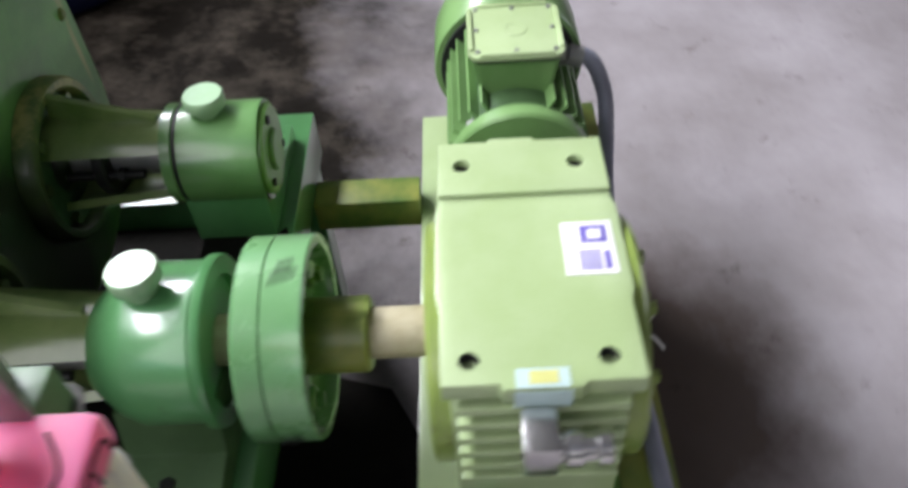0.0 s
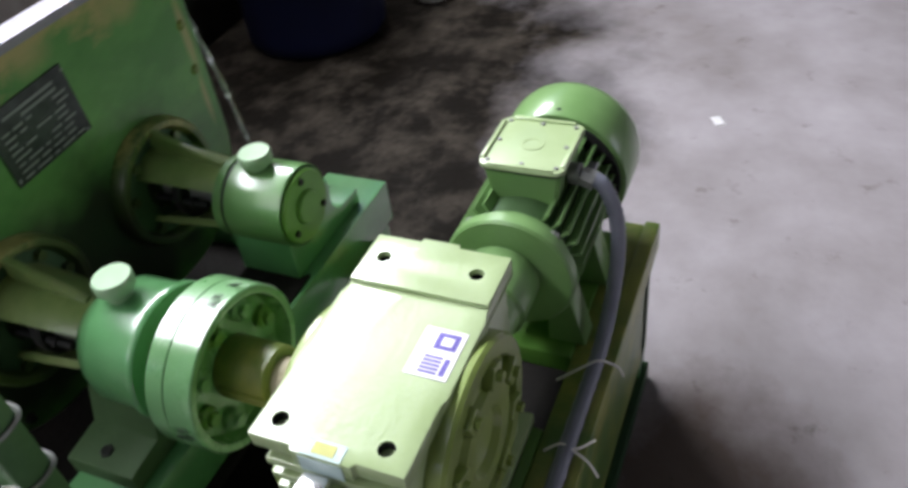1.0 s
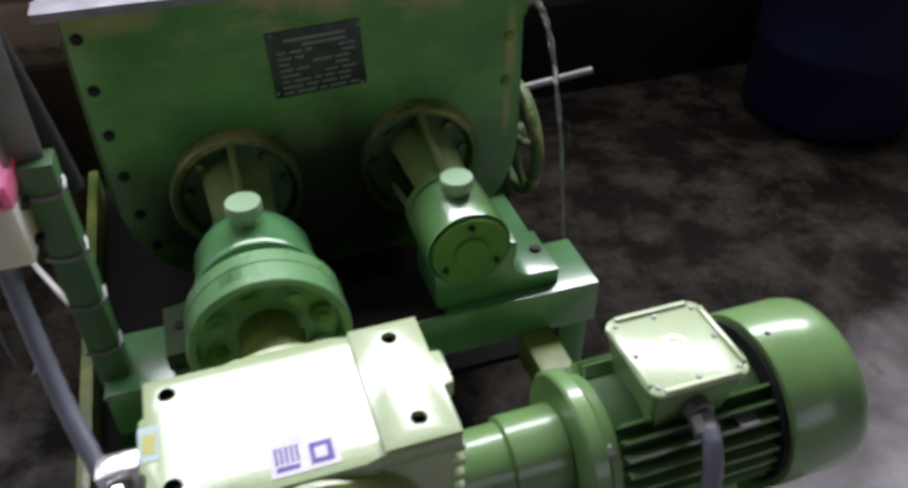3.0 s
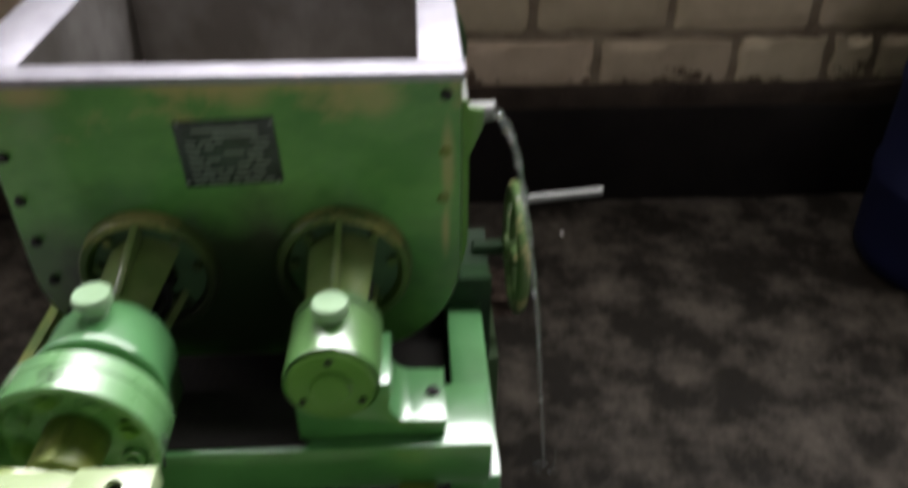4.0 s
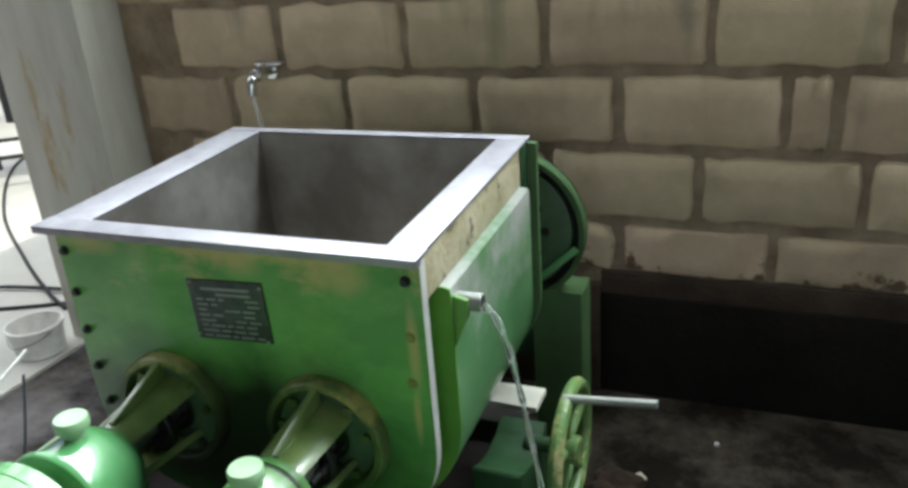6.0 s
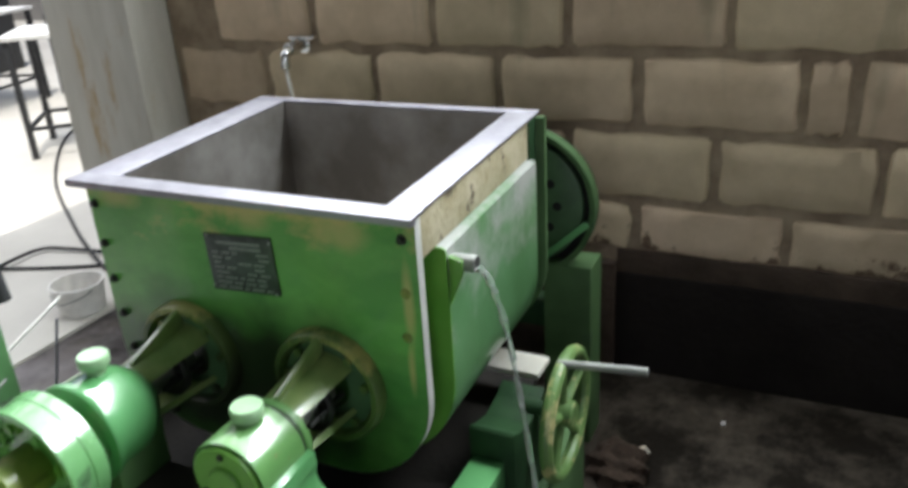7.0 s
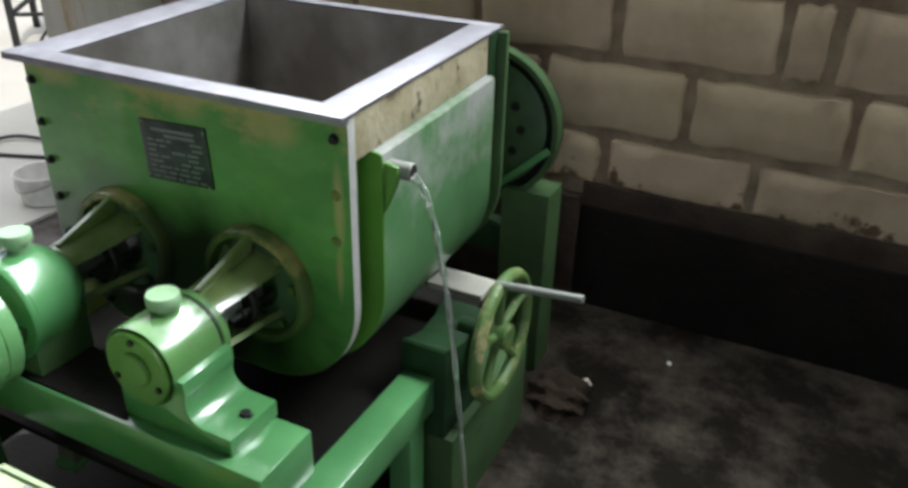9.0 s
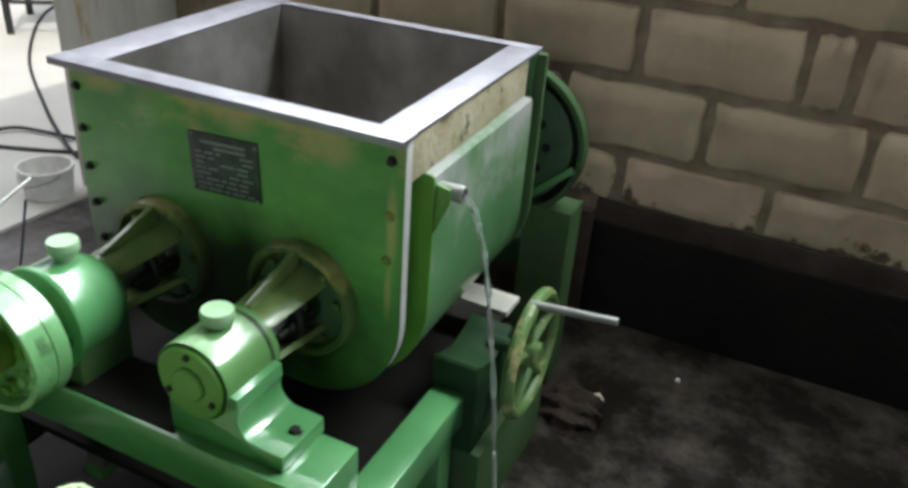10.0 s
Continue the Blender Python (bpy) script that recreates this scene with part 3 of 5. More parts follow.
    box(bm, 0.303, 0.371, 0.0303, 0.585, z0, z1 - 0.0004, 0.0015)
    box(bm, -0.398, -0.303, 0.0303, 0.585, z0, z1 - 0.0004, 0.0015)
    box(bm, -0.398, 0.371, 0.5853, 0.614, z0, z1, 0.0015)
    box(bm, -0.402, 0.374, -0.0185, -0.0006, 1.0215, z1 - 0.0002, 0.002)
    put("rim", bm, M_STEEL, label="bright stainless rim flange")
    # overflow spout
    bm = bmesh.new()
    slab(bm, [(0.386, 0.932), (0.412, 0.926), (0.412, 0.898), (0.386, 0.836)], "y", 0.082, 0.090, 0.001)
    put("spout_gusset", bm, M_GREEN)
    bm = ring(bmesh.new(), "x", (0.355, 0.104, 0.914), 0.0125, 0.016, 0.076, 0.001, 28)
    put("spout", bm, M_GALV, label="short bare steel outlet pipe")
    # nameplate, slightly askew
    N = put("nameplate", box(bmesh.new(), -0.078, 0.078, -0.004, -0.0005, 0.843, 0.958, 0.0006, Matrix.Translation((0.0, 0, 0.9)) @ pose(0, 0, 0, 0, -2.5) @ Matrix.Translation((0, 0, -0.9))), M_NAME, label="black etched metal nameplate")
    rnd = random.Random(4)
    bm = bmesh.new()
    rot = Matrix.Translation((0.0, 0, 0.9)) @ pose(0, 0, 0, 0, -2.5) @ Matrix.Translation((0, 0, -0.9))
    z = 0.946
    for k in range(10):
        x = -0.064
        if k < 2:
            box(bm, -0.05 + 0.03 * k, 0.052, -0.0052, -0.0042, z - 0.006, z - 0.001, 0, rot)
        else:
            while x < 0.05:
                w = rnd.uniform(0.010, 0.034)
                if rnd.random() < 0.75:
                    box(bm, x, min(x + w, 0.066), -0.0052, -0.0042, z - 0.0055, z - 0.0015, 0, rot)
                x += w + 0.006
        z -= 0.0102
    bmesh.ops.transform(bm, matrix=off, verts=bm.verts)
    part("lettering", bm, M_ETCH, N, "worn illegible rows of lettering")
    for x in (-0.072, 0.072):
        for z in (0.849, 0.952):
            bm = lathe(bmesh.new(), "y", (x, -0.0065, z), [(0, 0), (0.003, 0.001), (0.0035, 0.003)], 10)
            bmesh.ops.transform(bm, matrix=off, verts=bm.verts)
            part("rivet", bm, M_ETCH, N)
    return T


def shell_strip(bm, outline, y0, y1):
    a = [bm.verts.new((u, y0, v)) for u, v in outline]
    b = [bm.verts.new((u, y1, v)) for u, v in outline]
    for i in range(len(a) - 1):
        bm.faces.new((a[i], a[i + 1], b[i + 1], b[i]))


def slab_rim(half, top, r, y0, y1):
    bm = bmesh.new()
    o = u_outline(half + 0.0005, top, r + 0.0005, 16)
    shell_strip(bm, o, y0 - 0.003, y1 + 0.002)
    return bm


trough()


# ---- shaft bearings ----
def lantern(bm, x, r0, r1, y0, y1, a0, a1, th=0.012, n=14):
    """Part of a tapered sleeve between two angles."""
    t = bmesh.new()
    rows = []
    for i in range(n + 1):
        a = radians(a0 + (a1 - a0) * i / n)
        rows.append([t.verts.new((x + r * math.cos(a), y, AXZ + r * math.sin(a))) for r, y in ((r0, y0), (r1, y1), (r1 - th, y1), (r0 - th, y0))])
    for p, q in zip(rows, rows[1:]):
        for k in range(4):
            t.faces.new((p[k], p[(k + 1) % 4], q[(k + 1) % 4], q[k]))
    t.faces.new(rows[0])
    t.faces.new(rows[-1][::-1])
    bmesh.ops.recalc_face_normals(t, faces=t.faces)
    merge(bm, t)


def bearing(x, R, cap_top, driven):
    B = thing("bearing_housing", "green cast bearing housing with grease cap" + (" beside the shaft coupling" if driven else " and round end cover"), "bearing housing", (x, -0.24, 0.56), "bearing housings")
    off = Matrix.Translation((-x, 0.24, -0.56))

    def put(name, bm, mat, label="", parent=None):
        bmesh.ops.transform(bm, matrix=off, verts=bm.verts)
        return part(name, bm, mat, parent or B, label)

    prof = [(0.045, 0.0), (0.045, -0.009), (0.094, -0.009), (0.099, -0.024), (0.102, -0.027), (0.112, -0.027), (0.116, -0.022), (0.118, 0.0)]
    put("flange", lathe(bmesh.new(), "y", (x, -0.0005, AXZ), prof, 56, closed=True), M_FLANGE, "olive-worn round mounting flange, painted lighter at the top, with a raised lip")
    # Dark green ring on the bottom of the flange recess.
    put("recess_ring", ring(bmesh.new(), "y", (x, -0.0122, AXZ), 0.046, 0.0935, 0.0025, 0.0005, 48), M_GEAR, "dark green recess of the flange")
    bm = bmesh.new()
    lantern(bm, x, 0.074, 0.060, -0.0122, -0.172, 38, 142)
    lantern(bm, x, 0.074, 0.060, -0.0122, -0.172, 218, 322)
    slab(bm, [(-0.0212, AXZ + 0.112), (-0.0212, AXZ + 0.074), (-0.16, AXZ + 0.056), (-0.16, AXZ + 0.066)], "x", x - 0.006, x + 0.006, 0.002)
    put("neck", bm, M_NECK, "open tapered neck with a stiffening rib")
    # gland and shaft inside the neck
    bm = disc(bmesh.new(), "y", (x, -0.185, AXZ), 0.026, 0.16, 0.002, 28)
    put("shaft", bm, M_GALV)
    bm = ring(bmesh.new(), "y", (x, -0.085, AXZ), 0.027, 0.052, 0.018, 0.003, 32)
    put("gland", bm, M_DARK)
    me = None
    for a in (10, 50, 130, 170, 230, 310):
        bx, bz = x + 0.085 * math.cos(radians(a)), AXZ + 0.085 * math.sin(radians(a))
        if me is None:
            me = finish("bolt", hexbolt(bmesh.new(), "y", (0, -0.012, 0), 0.009, 0.012), M_FLANGE)
        b = new("bolt", me)
        b.parent = B
        b.matrix_local = pose(bx - x, -0.011 + 0.24, bz - 0.56)
    for s in (1, -1):
        bm = disc(bmesh.new(), "y", (x + s * 0.040, -0.135, AXZ), 0.006, 0.11, 0.001, 12)
        hexbolt(bm, "y", (x + s * 0.040, -0.108, AXZ), 0.010, 0.010)
        put("gland_stud", bm, M_DARK)
    # barrel
    y1 = -0.168
    y0 = -0.288 if driven else -0.300
    bm = bmesh.new()
    if driven:
        lathe(bm, "y", (x, y0, AXZ), [(0.05, 0), (R - 0.004, 0), (R, 0.004), (R, 0.070), (R - 0.008, 0.092), (R - 0.024, 0.113), (0.058, 0.124), (0.05, 0.124)], 48)
    else:
        lathe(bm, "y", (x, y0, AXZ), [(0.0, 0.004), (R - 0.006, 0.004), (R - 0.001, 0.0), (R, 0.004), (R, 0.108), (R - 0.003, 0.110), (R - 0.003, 0.1145), (R, 0.1165), (R, 0.130), (R - 0.01, 0.134), (0.05, 0.134)], 48)
    put("barrel", bm, M_FRAME if driven else M_BARREL)
    if driven:
        put("seal_ring", lathe(bmesh.new(), "y", (x, y0, AXZ), [(0.03, -0.004), (R - 0.020, -0.004), (R - 0.017, -0.012), (R + 0.004, -0.012), (R + 0.006, -0.009), (R + 0.006, -0.0004), (0.03, -0.0004)], 48, closed=True), M_FRAME, "green end ring round an oily seal")
    else:
        cov = put("end_cover", disc(bmesh.new(), "y", (x, y0 - 0.007, AXZ), 0.064, 0.012, 0.003, 44), M_GREEN)
        bm = disc(bmesh.new(), "y", (x, y0 - 0.013, AXZ), 0.030, 0.010, 0.003, 32)
        bmesh.ops.transform(bm, matrix=off, verts=bm.verts)
        part("boss", bm, M_GREEN, cov)
        for a in (90, 210, 330):
            bm = hexbolt(bmesh.new(), "y", (x + 0.050 * math.cos(radians(a)), y0 - 0.011, AXZ + 0.050 * math.sin(radians(a))), 0.006, 0.006)
            bmesh.ops.transform(bm, matrix=off, verts=bm.verts)
            part("screw", bm, M_DARK, cov)
        put("split_line", ring(bmesh.new(), "y", (x, -0.1905, AXZ), 0.05, R - 0.0015, 0.0045, 0.0002, 48), M_DARK)
    # grease cap
    cy = -0.232
    top = AXZ + R
    bm = lathe(bmesh.new(), "z", (x, cy, 0), [(0.018, top - 0.008), (0.018, cap_top - 0.022), (0.026, cap_top - 0.020), (0.0275, cap_top - 0.017), (0.0275, cap_top - 0.003), (0.0255, cap_top), (0, cap_top)], 32)
    put("grease_cap", bm, M_CAP, "pale green grease cup cap")
    # foot
    bm = bmesh.new()
    w = R * 0.95
    prof = [(w, AXZ - 0.004), (w + 0.016, AXZ - 0.006), (w + 0.017, AXZ - 0.030)] + arc(w + 0.047, AXZ - 0.050, 0.034, 170, 262, 6) + [(w + 0.098, 0.592), (w + 0.098, 0.5612)]
    if driven:
        prof = [(w - 0.01, AXZ - 0.02), (w, AXZ - 0.05), (w + 0.01, 0.60), (w + 0.07, 0.592), (w + 0.07, 0.5612)]
    inner = [(w * 0.9, AXZ - 0.02), (w * 0.85, AXZ - 0.05), (w * 0.85, 0.5612)]
    sgn = 1 if x > 0 else -1
    out = [(sgn * u, v) for u, v in prof] + [(-sgn * u, v) for u, v in inner[::-1]]
    slab(bm, [(x + u, v) for u, v in out], "y", -0.296, -0.182, 0.002)
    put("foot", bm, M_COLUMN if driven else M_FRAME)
    for s in (sgn,):
        xx = x + s * (w + (0.078 if not driven else 0.045))
        bm = disc(bmesh.new(), "z", (xx, -0.235, 0.5885), 0.014, 0.004, 0.001, 20)
        hexbolt(bm, "z", (xx, -0.235, 0.592), 0.010, 0.007)
        put("foot_bolt", bm, M_DARK)
    return B


bearing(SHAFT, 0.071, 0.777, False)
bearing(-SHAFT, 0.092, 0.804, True)


# ---- coupling between gearbox and mixer shaft ----
def coupling():
    x = -SHAFT
    C = thing("shaft_coupling", "pale green two-half flexible pin coupling on the drive shaft", "coupling", (x, -0.366, AXZ))
    off = Matrix.Translation((-x, 0.35, -AXZ))

    def put(name, bm, mat, label=""):
        bmesh.ops.transform(bm, matrix=off, verts=bm.verts)
        return part(name, bm, mat, C, label)

    R = 0.115
    put("rear_half", lathe(bmesh.new(), "y", (x, -0.3485, AXZ), [(0.03, 0), (R - 0.001, 0), (R, 0.001), (R, 0.026), (R - 0.003, 0.029), (0.03, 0.029)], 64), M_COUPLING)
    put("front_half", lathe(bmesh.new(), "y", (x, -0.392, AXZ), [(0.03, 0.026), (R - 0.017, 0.026), (R - 0.014, 0.022), (R - 0.012, 0.001), (R - 0.010, 0), (R - 0.002, 0), (R, 0.002), (R, 0.0415), (R - 0.001, 0.0425), (0.03, 0.0425)], 64), M_COUPLING)
    put("hub", lathe(bmesh.new(), "y", (x, -0.446, AXZ), [(0.024, 0), (0.040, 0), (0.043, 0.003), (0.043, 0.078), (0.03, 0.081)], 40), M_OLIVE, "olive-worn coupling hub")
    put("key", box(bmesh.new(), x - 0.007, x + 0.007, -0.449, -0.380, AXZ + 0.040, AXZ + 0.048, 0.002), M_OLIVE)
    put("drive_shaft", disc(bmesh.new(), "y", (x, -0.535, AXZ), 0.029, 0.265, 0.002, 32), M_TAN)
    for k in range(8):
        a = radians(45 * k + 14)
        px, pz = x + 0.078 * math.cos(a), AXZ + 0.078 * math.sin(a)
        bm = disc(bmesh.new(), "y", (px, -0.378, pz), 0.016, 0.014, 0.003, 20)
        hexbolt(bm, "y", (px, -0.386, pz), 0.010, 0.009)
        put("coupling_pin", bm, M_COUPLING if k % 2 else M_GREEN)
    # chalk witness marks
    for a, w in ((0, 0.034), (-7, 0.020), (-24, 0.030), (-165, 0.038), (-158, 0.022), (95, 0.030), (88, 0.018)):
        bm = bmesh.new()
        c = radians(a)
        box(bm, -0.0026, 0.0026, -w / 2, w / 2, 0, 0.0014, 0, Matrix.Translation((x + R * math.cos(c), -0.37, AXZ + R * math.sin(c))) @ pose(0, 0, 0, 0, 90 - a, 18))
        put("witness_mark", bm, M_HOLE)
    return C


coupling_thing = coupling()


# ---- worm gearbox ----
def drilled(bm, holes, r, z0, z1):
    """The solid in bm with round upright holes cut out of it."""
    cut = bmesh.new()
    for x, y in holes:
        disc(cut, "z", (x, y, z0), r, z1 - z0, 0.0005, 24)
    obs = []
    for b in (bm, cut):
        bmesh.ops.recalc_face_normals(b, faces=b.faces)
        me = bpy.data.meshes.new("tmp")
        b.to_mesh(me)
        b.free()
        obs.append(new("tmp", me))
    mod = obs[0].modifiers.new("holes", "BOOLEAN")
    mod.object, mod.operation, mod.solver = obs[1], "DIFFERENCE", "EXACT"
    me = bpy.data.meshes.new_from_object(obs[0].evaluated_get(bpy.context.evaluated_depsgraph_get()))
    out = bmesh.new()
    out.from_mesh(me)
    bpy.data.meshes.remove(me)
    for o in obs:
        d = o.data
        bpy.data.objects.remove(o)
        bpy.data.meshes.remove(d)
    return out


def gearbox():
    G = thing("worm_gearbox", "pale green cast worm gearbox with four top bolt holes", "gearbox", (-0.155, -0.637, 0.44))
    off = Matrix.Translation((0.155, 0.637, -0.44))

    def put(name, bm, mat, label="", parent=None):
        bmesh.ops.transform(bm, matrix=off, verts=bm.verts)
        return part(name, bm, mat, parent or G, label)

    x0, x1, y0, y1 = -0.318, 0.006, -0.730, -0.545
    bm = bmesh.new()
    box(bm, x0 + 0.012, x1 - 0.008, y0 + 0.006, y1 - 0.006, 0.446, 0.782, 0.010)
    put("case", bm, M_PALE)
    # top pad with sunk bolt holes: pieces round each hole are kept by ring inserts
    bm = bmesh.new()
    top = [(x0, y1), (-0.128 - 0.10, y1), (-0.215, y1 + 0.004), (-0.10, y1 + 0.004), (-0.085, y1), (x1, y1), (x1, -0.600), (x1 + 0.014, -0.603), (x1 + 0.014, -0.655), (x1, -0.658), (x1, y0),
           (-0.085, y0), (-0.10, y0 - 0.004), (-0.215, y0 - 0.004), (-0.228, y0), (x0, y0), (x0, -0.675), (x0 - 0.006, -0.672), (x0 - 0.006, -0.60), (x0, -0.598)]
    slab(bm, top, "z", 0.772, 0.7955, 0.0025)
    HOLES = ((-0.292, -0.571), (-0.034, -0.571), (-0.034, -0.698), (-0.292, -0.698))
    put("top_pad", drilled(bm, HOLES, 0.0098, 0.7741, 0.81), M_PALE)
    bm = box(bmesh.new(), -0.080, x1, y0, y1, 0.7957, 0.8025, 0.0022)
    put("raised_pad", drilled(bm, HOLES[1:3], 0.0098, 0.77, 0.82), M_PALE)
    for hx, hy in ((-0.292, -0.571), (-0.034, -0.571), (-0.034, -0.698), (-0.292, -0.698)):
        bm = lathe(bmesh.new(), "z", (hx, hy, 0.7745), [(0.0, 0.0), (0.0094, 0.0002), (0.0094, 0.0195)], 24)
        put("bolt_hole", bm, M_HOLE, "dark threaded bolt hole")
    # cooling ribs on the ends and long sides
    for k in range(6):
        z = 0.752 - 0.026 * k
        bm = box(bmesh.new(), x0 - 0.002, x0 + 0.014, y0 + 0.012, y1 - 0.012, z - 0.006, z + 0.006, 0.0025)
        put("rib", bm, M_PALE)
        bm = box(bmesh.new(), x1 - 0.010, x1 + 0.008, y0 + 0.014, y1 - 0.014, z - 0.006, z + 0.006, 0.0025)
        put("rib", bm, M_PALE)
    # round covers on both output sides
    for s, y in ((-1, y0 + 0.006), (1, y1 - 0.006)):
        yy = y - 0.026 if s < 0 else y
        cx, cz = -SHAFT, 0.659
        if s < 0:
            prof = [(0.0, 0.010), (0.040, 0.010), (0.046, 0.0), (0.074, 0.0), (0.080, 0.008), (0.104, 0.010), (0.108, 0.002), (0.130, 0.002), (0.134, 0.007), (0.134, 0.026)]
        else:
            prof = [(0.134, 0.0), (0.134, 0.018), (0.130, 0.022), (0.108, 0.022), (0.104, 0.014), (0.062, 0.014), (0.055, 0.026), (0.030, 0.026)]
        cov = put("bearing_cover", lathe(bmesh.new(), "y", (cx, yy, cz), prof, 56), M_COVER, "round bolted bearing cover")
        for k in range(8):
            a = radians(45 * k + 22.5)
            bm = bmesh.new()
            bx, bz = cx + 0.092 * math.cos(a), cz + 0.092 * math.sin(a)
            if s < 0:
                box(bm, -0.014, 0.014, yy - 0.006, yy + 0.010, -0.016, 0.016, 0.003, Matrix.Translation((bx, 0, bz)) @ pose(0, 0, 0, 0, 90 - 45 * k - 22.5))
                hexbolt(bm, "y", (bx, yy - 0.013, bz), 0.008, 0.008)
            else:
                hexbolt(bm, "y", (bx, yy + 0.014, bz), 0.008, 0.009)
            bmesh.ops.transform(bm, matrix=off, verts=bm.verts)
            part("cover_bolt", bm, M_COVER, cov)
    # feet
    for fy in (y0 - 0.006, y1 - 0.044):
        put("foot", box(bmesh.new(), x0 - 0.02, x1 + 0.02, fy, fy + 0.05, 0.4405, 0.466, 0.004), M_PALE)
    # input adapter to the motor
    bm = lathe(bmesh.new(), "x", (x1 - 0.004, -0.648, 0.607), [(0.060, 0.0), (0.060, 0.016), (0.053, 0.020), (0.053, 0.085), (0.060, 0.089), (0.060, 0.162), (0.056, 0.167), (0.0, 0.167)], 44)
    put("motor_adapter", bm, M_MOTOR)
    # breather elbow
    ex, ey, ez = -0.352, -0.628, 0.752
    bm = bmesh.new()
    box(bm, ex - 0.022, ex + 0.024, ey - 0.02, ey + 0.014, ez - 0.024, ez + 0.022, 0.006)
    lathe(bm, "y", (ex - 0.004, ey - 0.066, ez - 0.004), [(0.010, 0.0), (0.0165, 0.0), (0.0165, 0.012), (0.013, 0.014), (0.013, 0.024), (0.0175, 0.026), (0.0175, 0.040), (0.014, 0.044), (0.014, 0.05)], 24, closed=True)
    put("elbow_fitting", bm, M_CHROME, "bright nickel-plated cable elbow")
    # stickers
    sx0, sx1, sy0, sy1 = -0.196, -0.124, -0.723, -0.671
    st = put("sticker", box(bmesh.new(), sx0, sx1, sy0, sy1, 0.7957, 0.7965, 0), M_LABEL, "white paper sticker with violet print")
    bm = box(bmesh.new(), -0.154, -0.130, -0.717, -0.690, 0.7966, 0.797, 0)
    box(bm, -0.190, -0.166, -0.717, -0.711, 0.7966, 0.797, 0)
    for k in range(5):
        box(bm, -0.190 + 0.0055 * k, -0.187 + 0.0055 * k, -0.708, -0.686, 0.7966, 0.797, 0)
    bmesh.ops.transform(bm, matrix=off, verts=bm.verts)
    part("print", bm, M_PRINT, st)
    bm = box(bmesh.new(), -0.149, -0.136, -0.711, -0.697, 0.7972, 0.7975, 0)
    bmesh.ops.transform(bm, matrix=off, verts=bm.verts)
    part("print", bm, M_LABEL, st)
    bm = box(bmesh.new(), -0.3255, -0.3247, -0.662, -0.610, 0.768, 0.792, 0)
    box(bm, -0.3235, -0.303, -0.660, -0.612, 0.7957, 0.7963, 0)
    st2 = put("sticker", bm, surface("pale_blue_label", (0.46, 0.60, 0.60), (0.42, 0.55, 0.52), 0.4), "faded pale blue and yellow sticker")
    bm = box(bmesh.new(), -0.3198, -0.306, -0.650, -0.624, 0.7965, 0.7969, 0)
    bmesh.ops.transform(bm, matrix=off, verts=bm.verts)
    part("print", bm, M_YELLOW, st2)
    return G


gearbox()


# ---- electric motor ----
MY, MZ = -0.655, 0.607


def rounded(x0, x1, y0, y1, r, z0, z1, bevel=0.0):
    """A flat plate with rounded corners."""
    o = arc(x1 - r, y1 - r, r, 0, 90, 5) + arc(x0 + r, y1 - r, r, 90, 180, 5) + arc(x0 + r, y0 + r, r, 180, 270, 5) + arc(x1 - r, y0 + r, r, 270, 360, 5)
    return slab(bmesh.new(), o, "z", z0, z1, bevel)


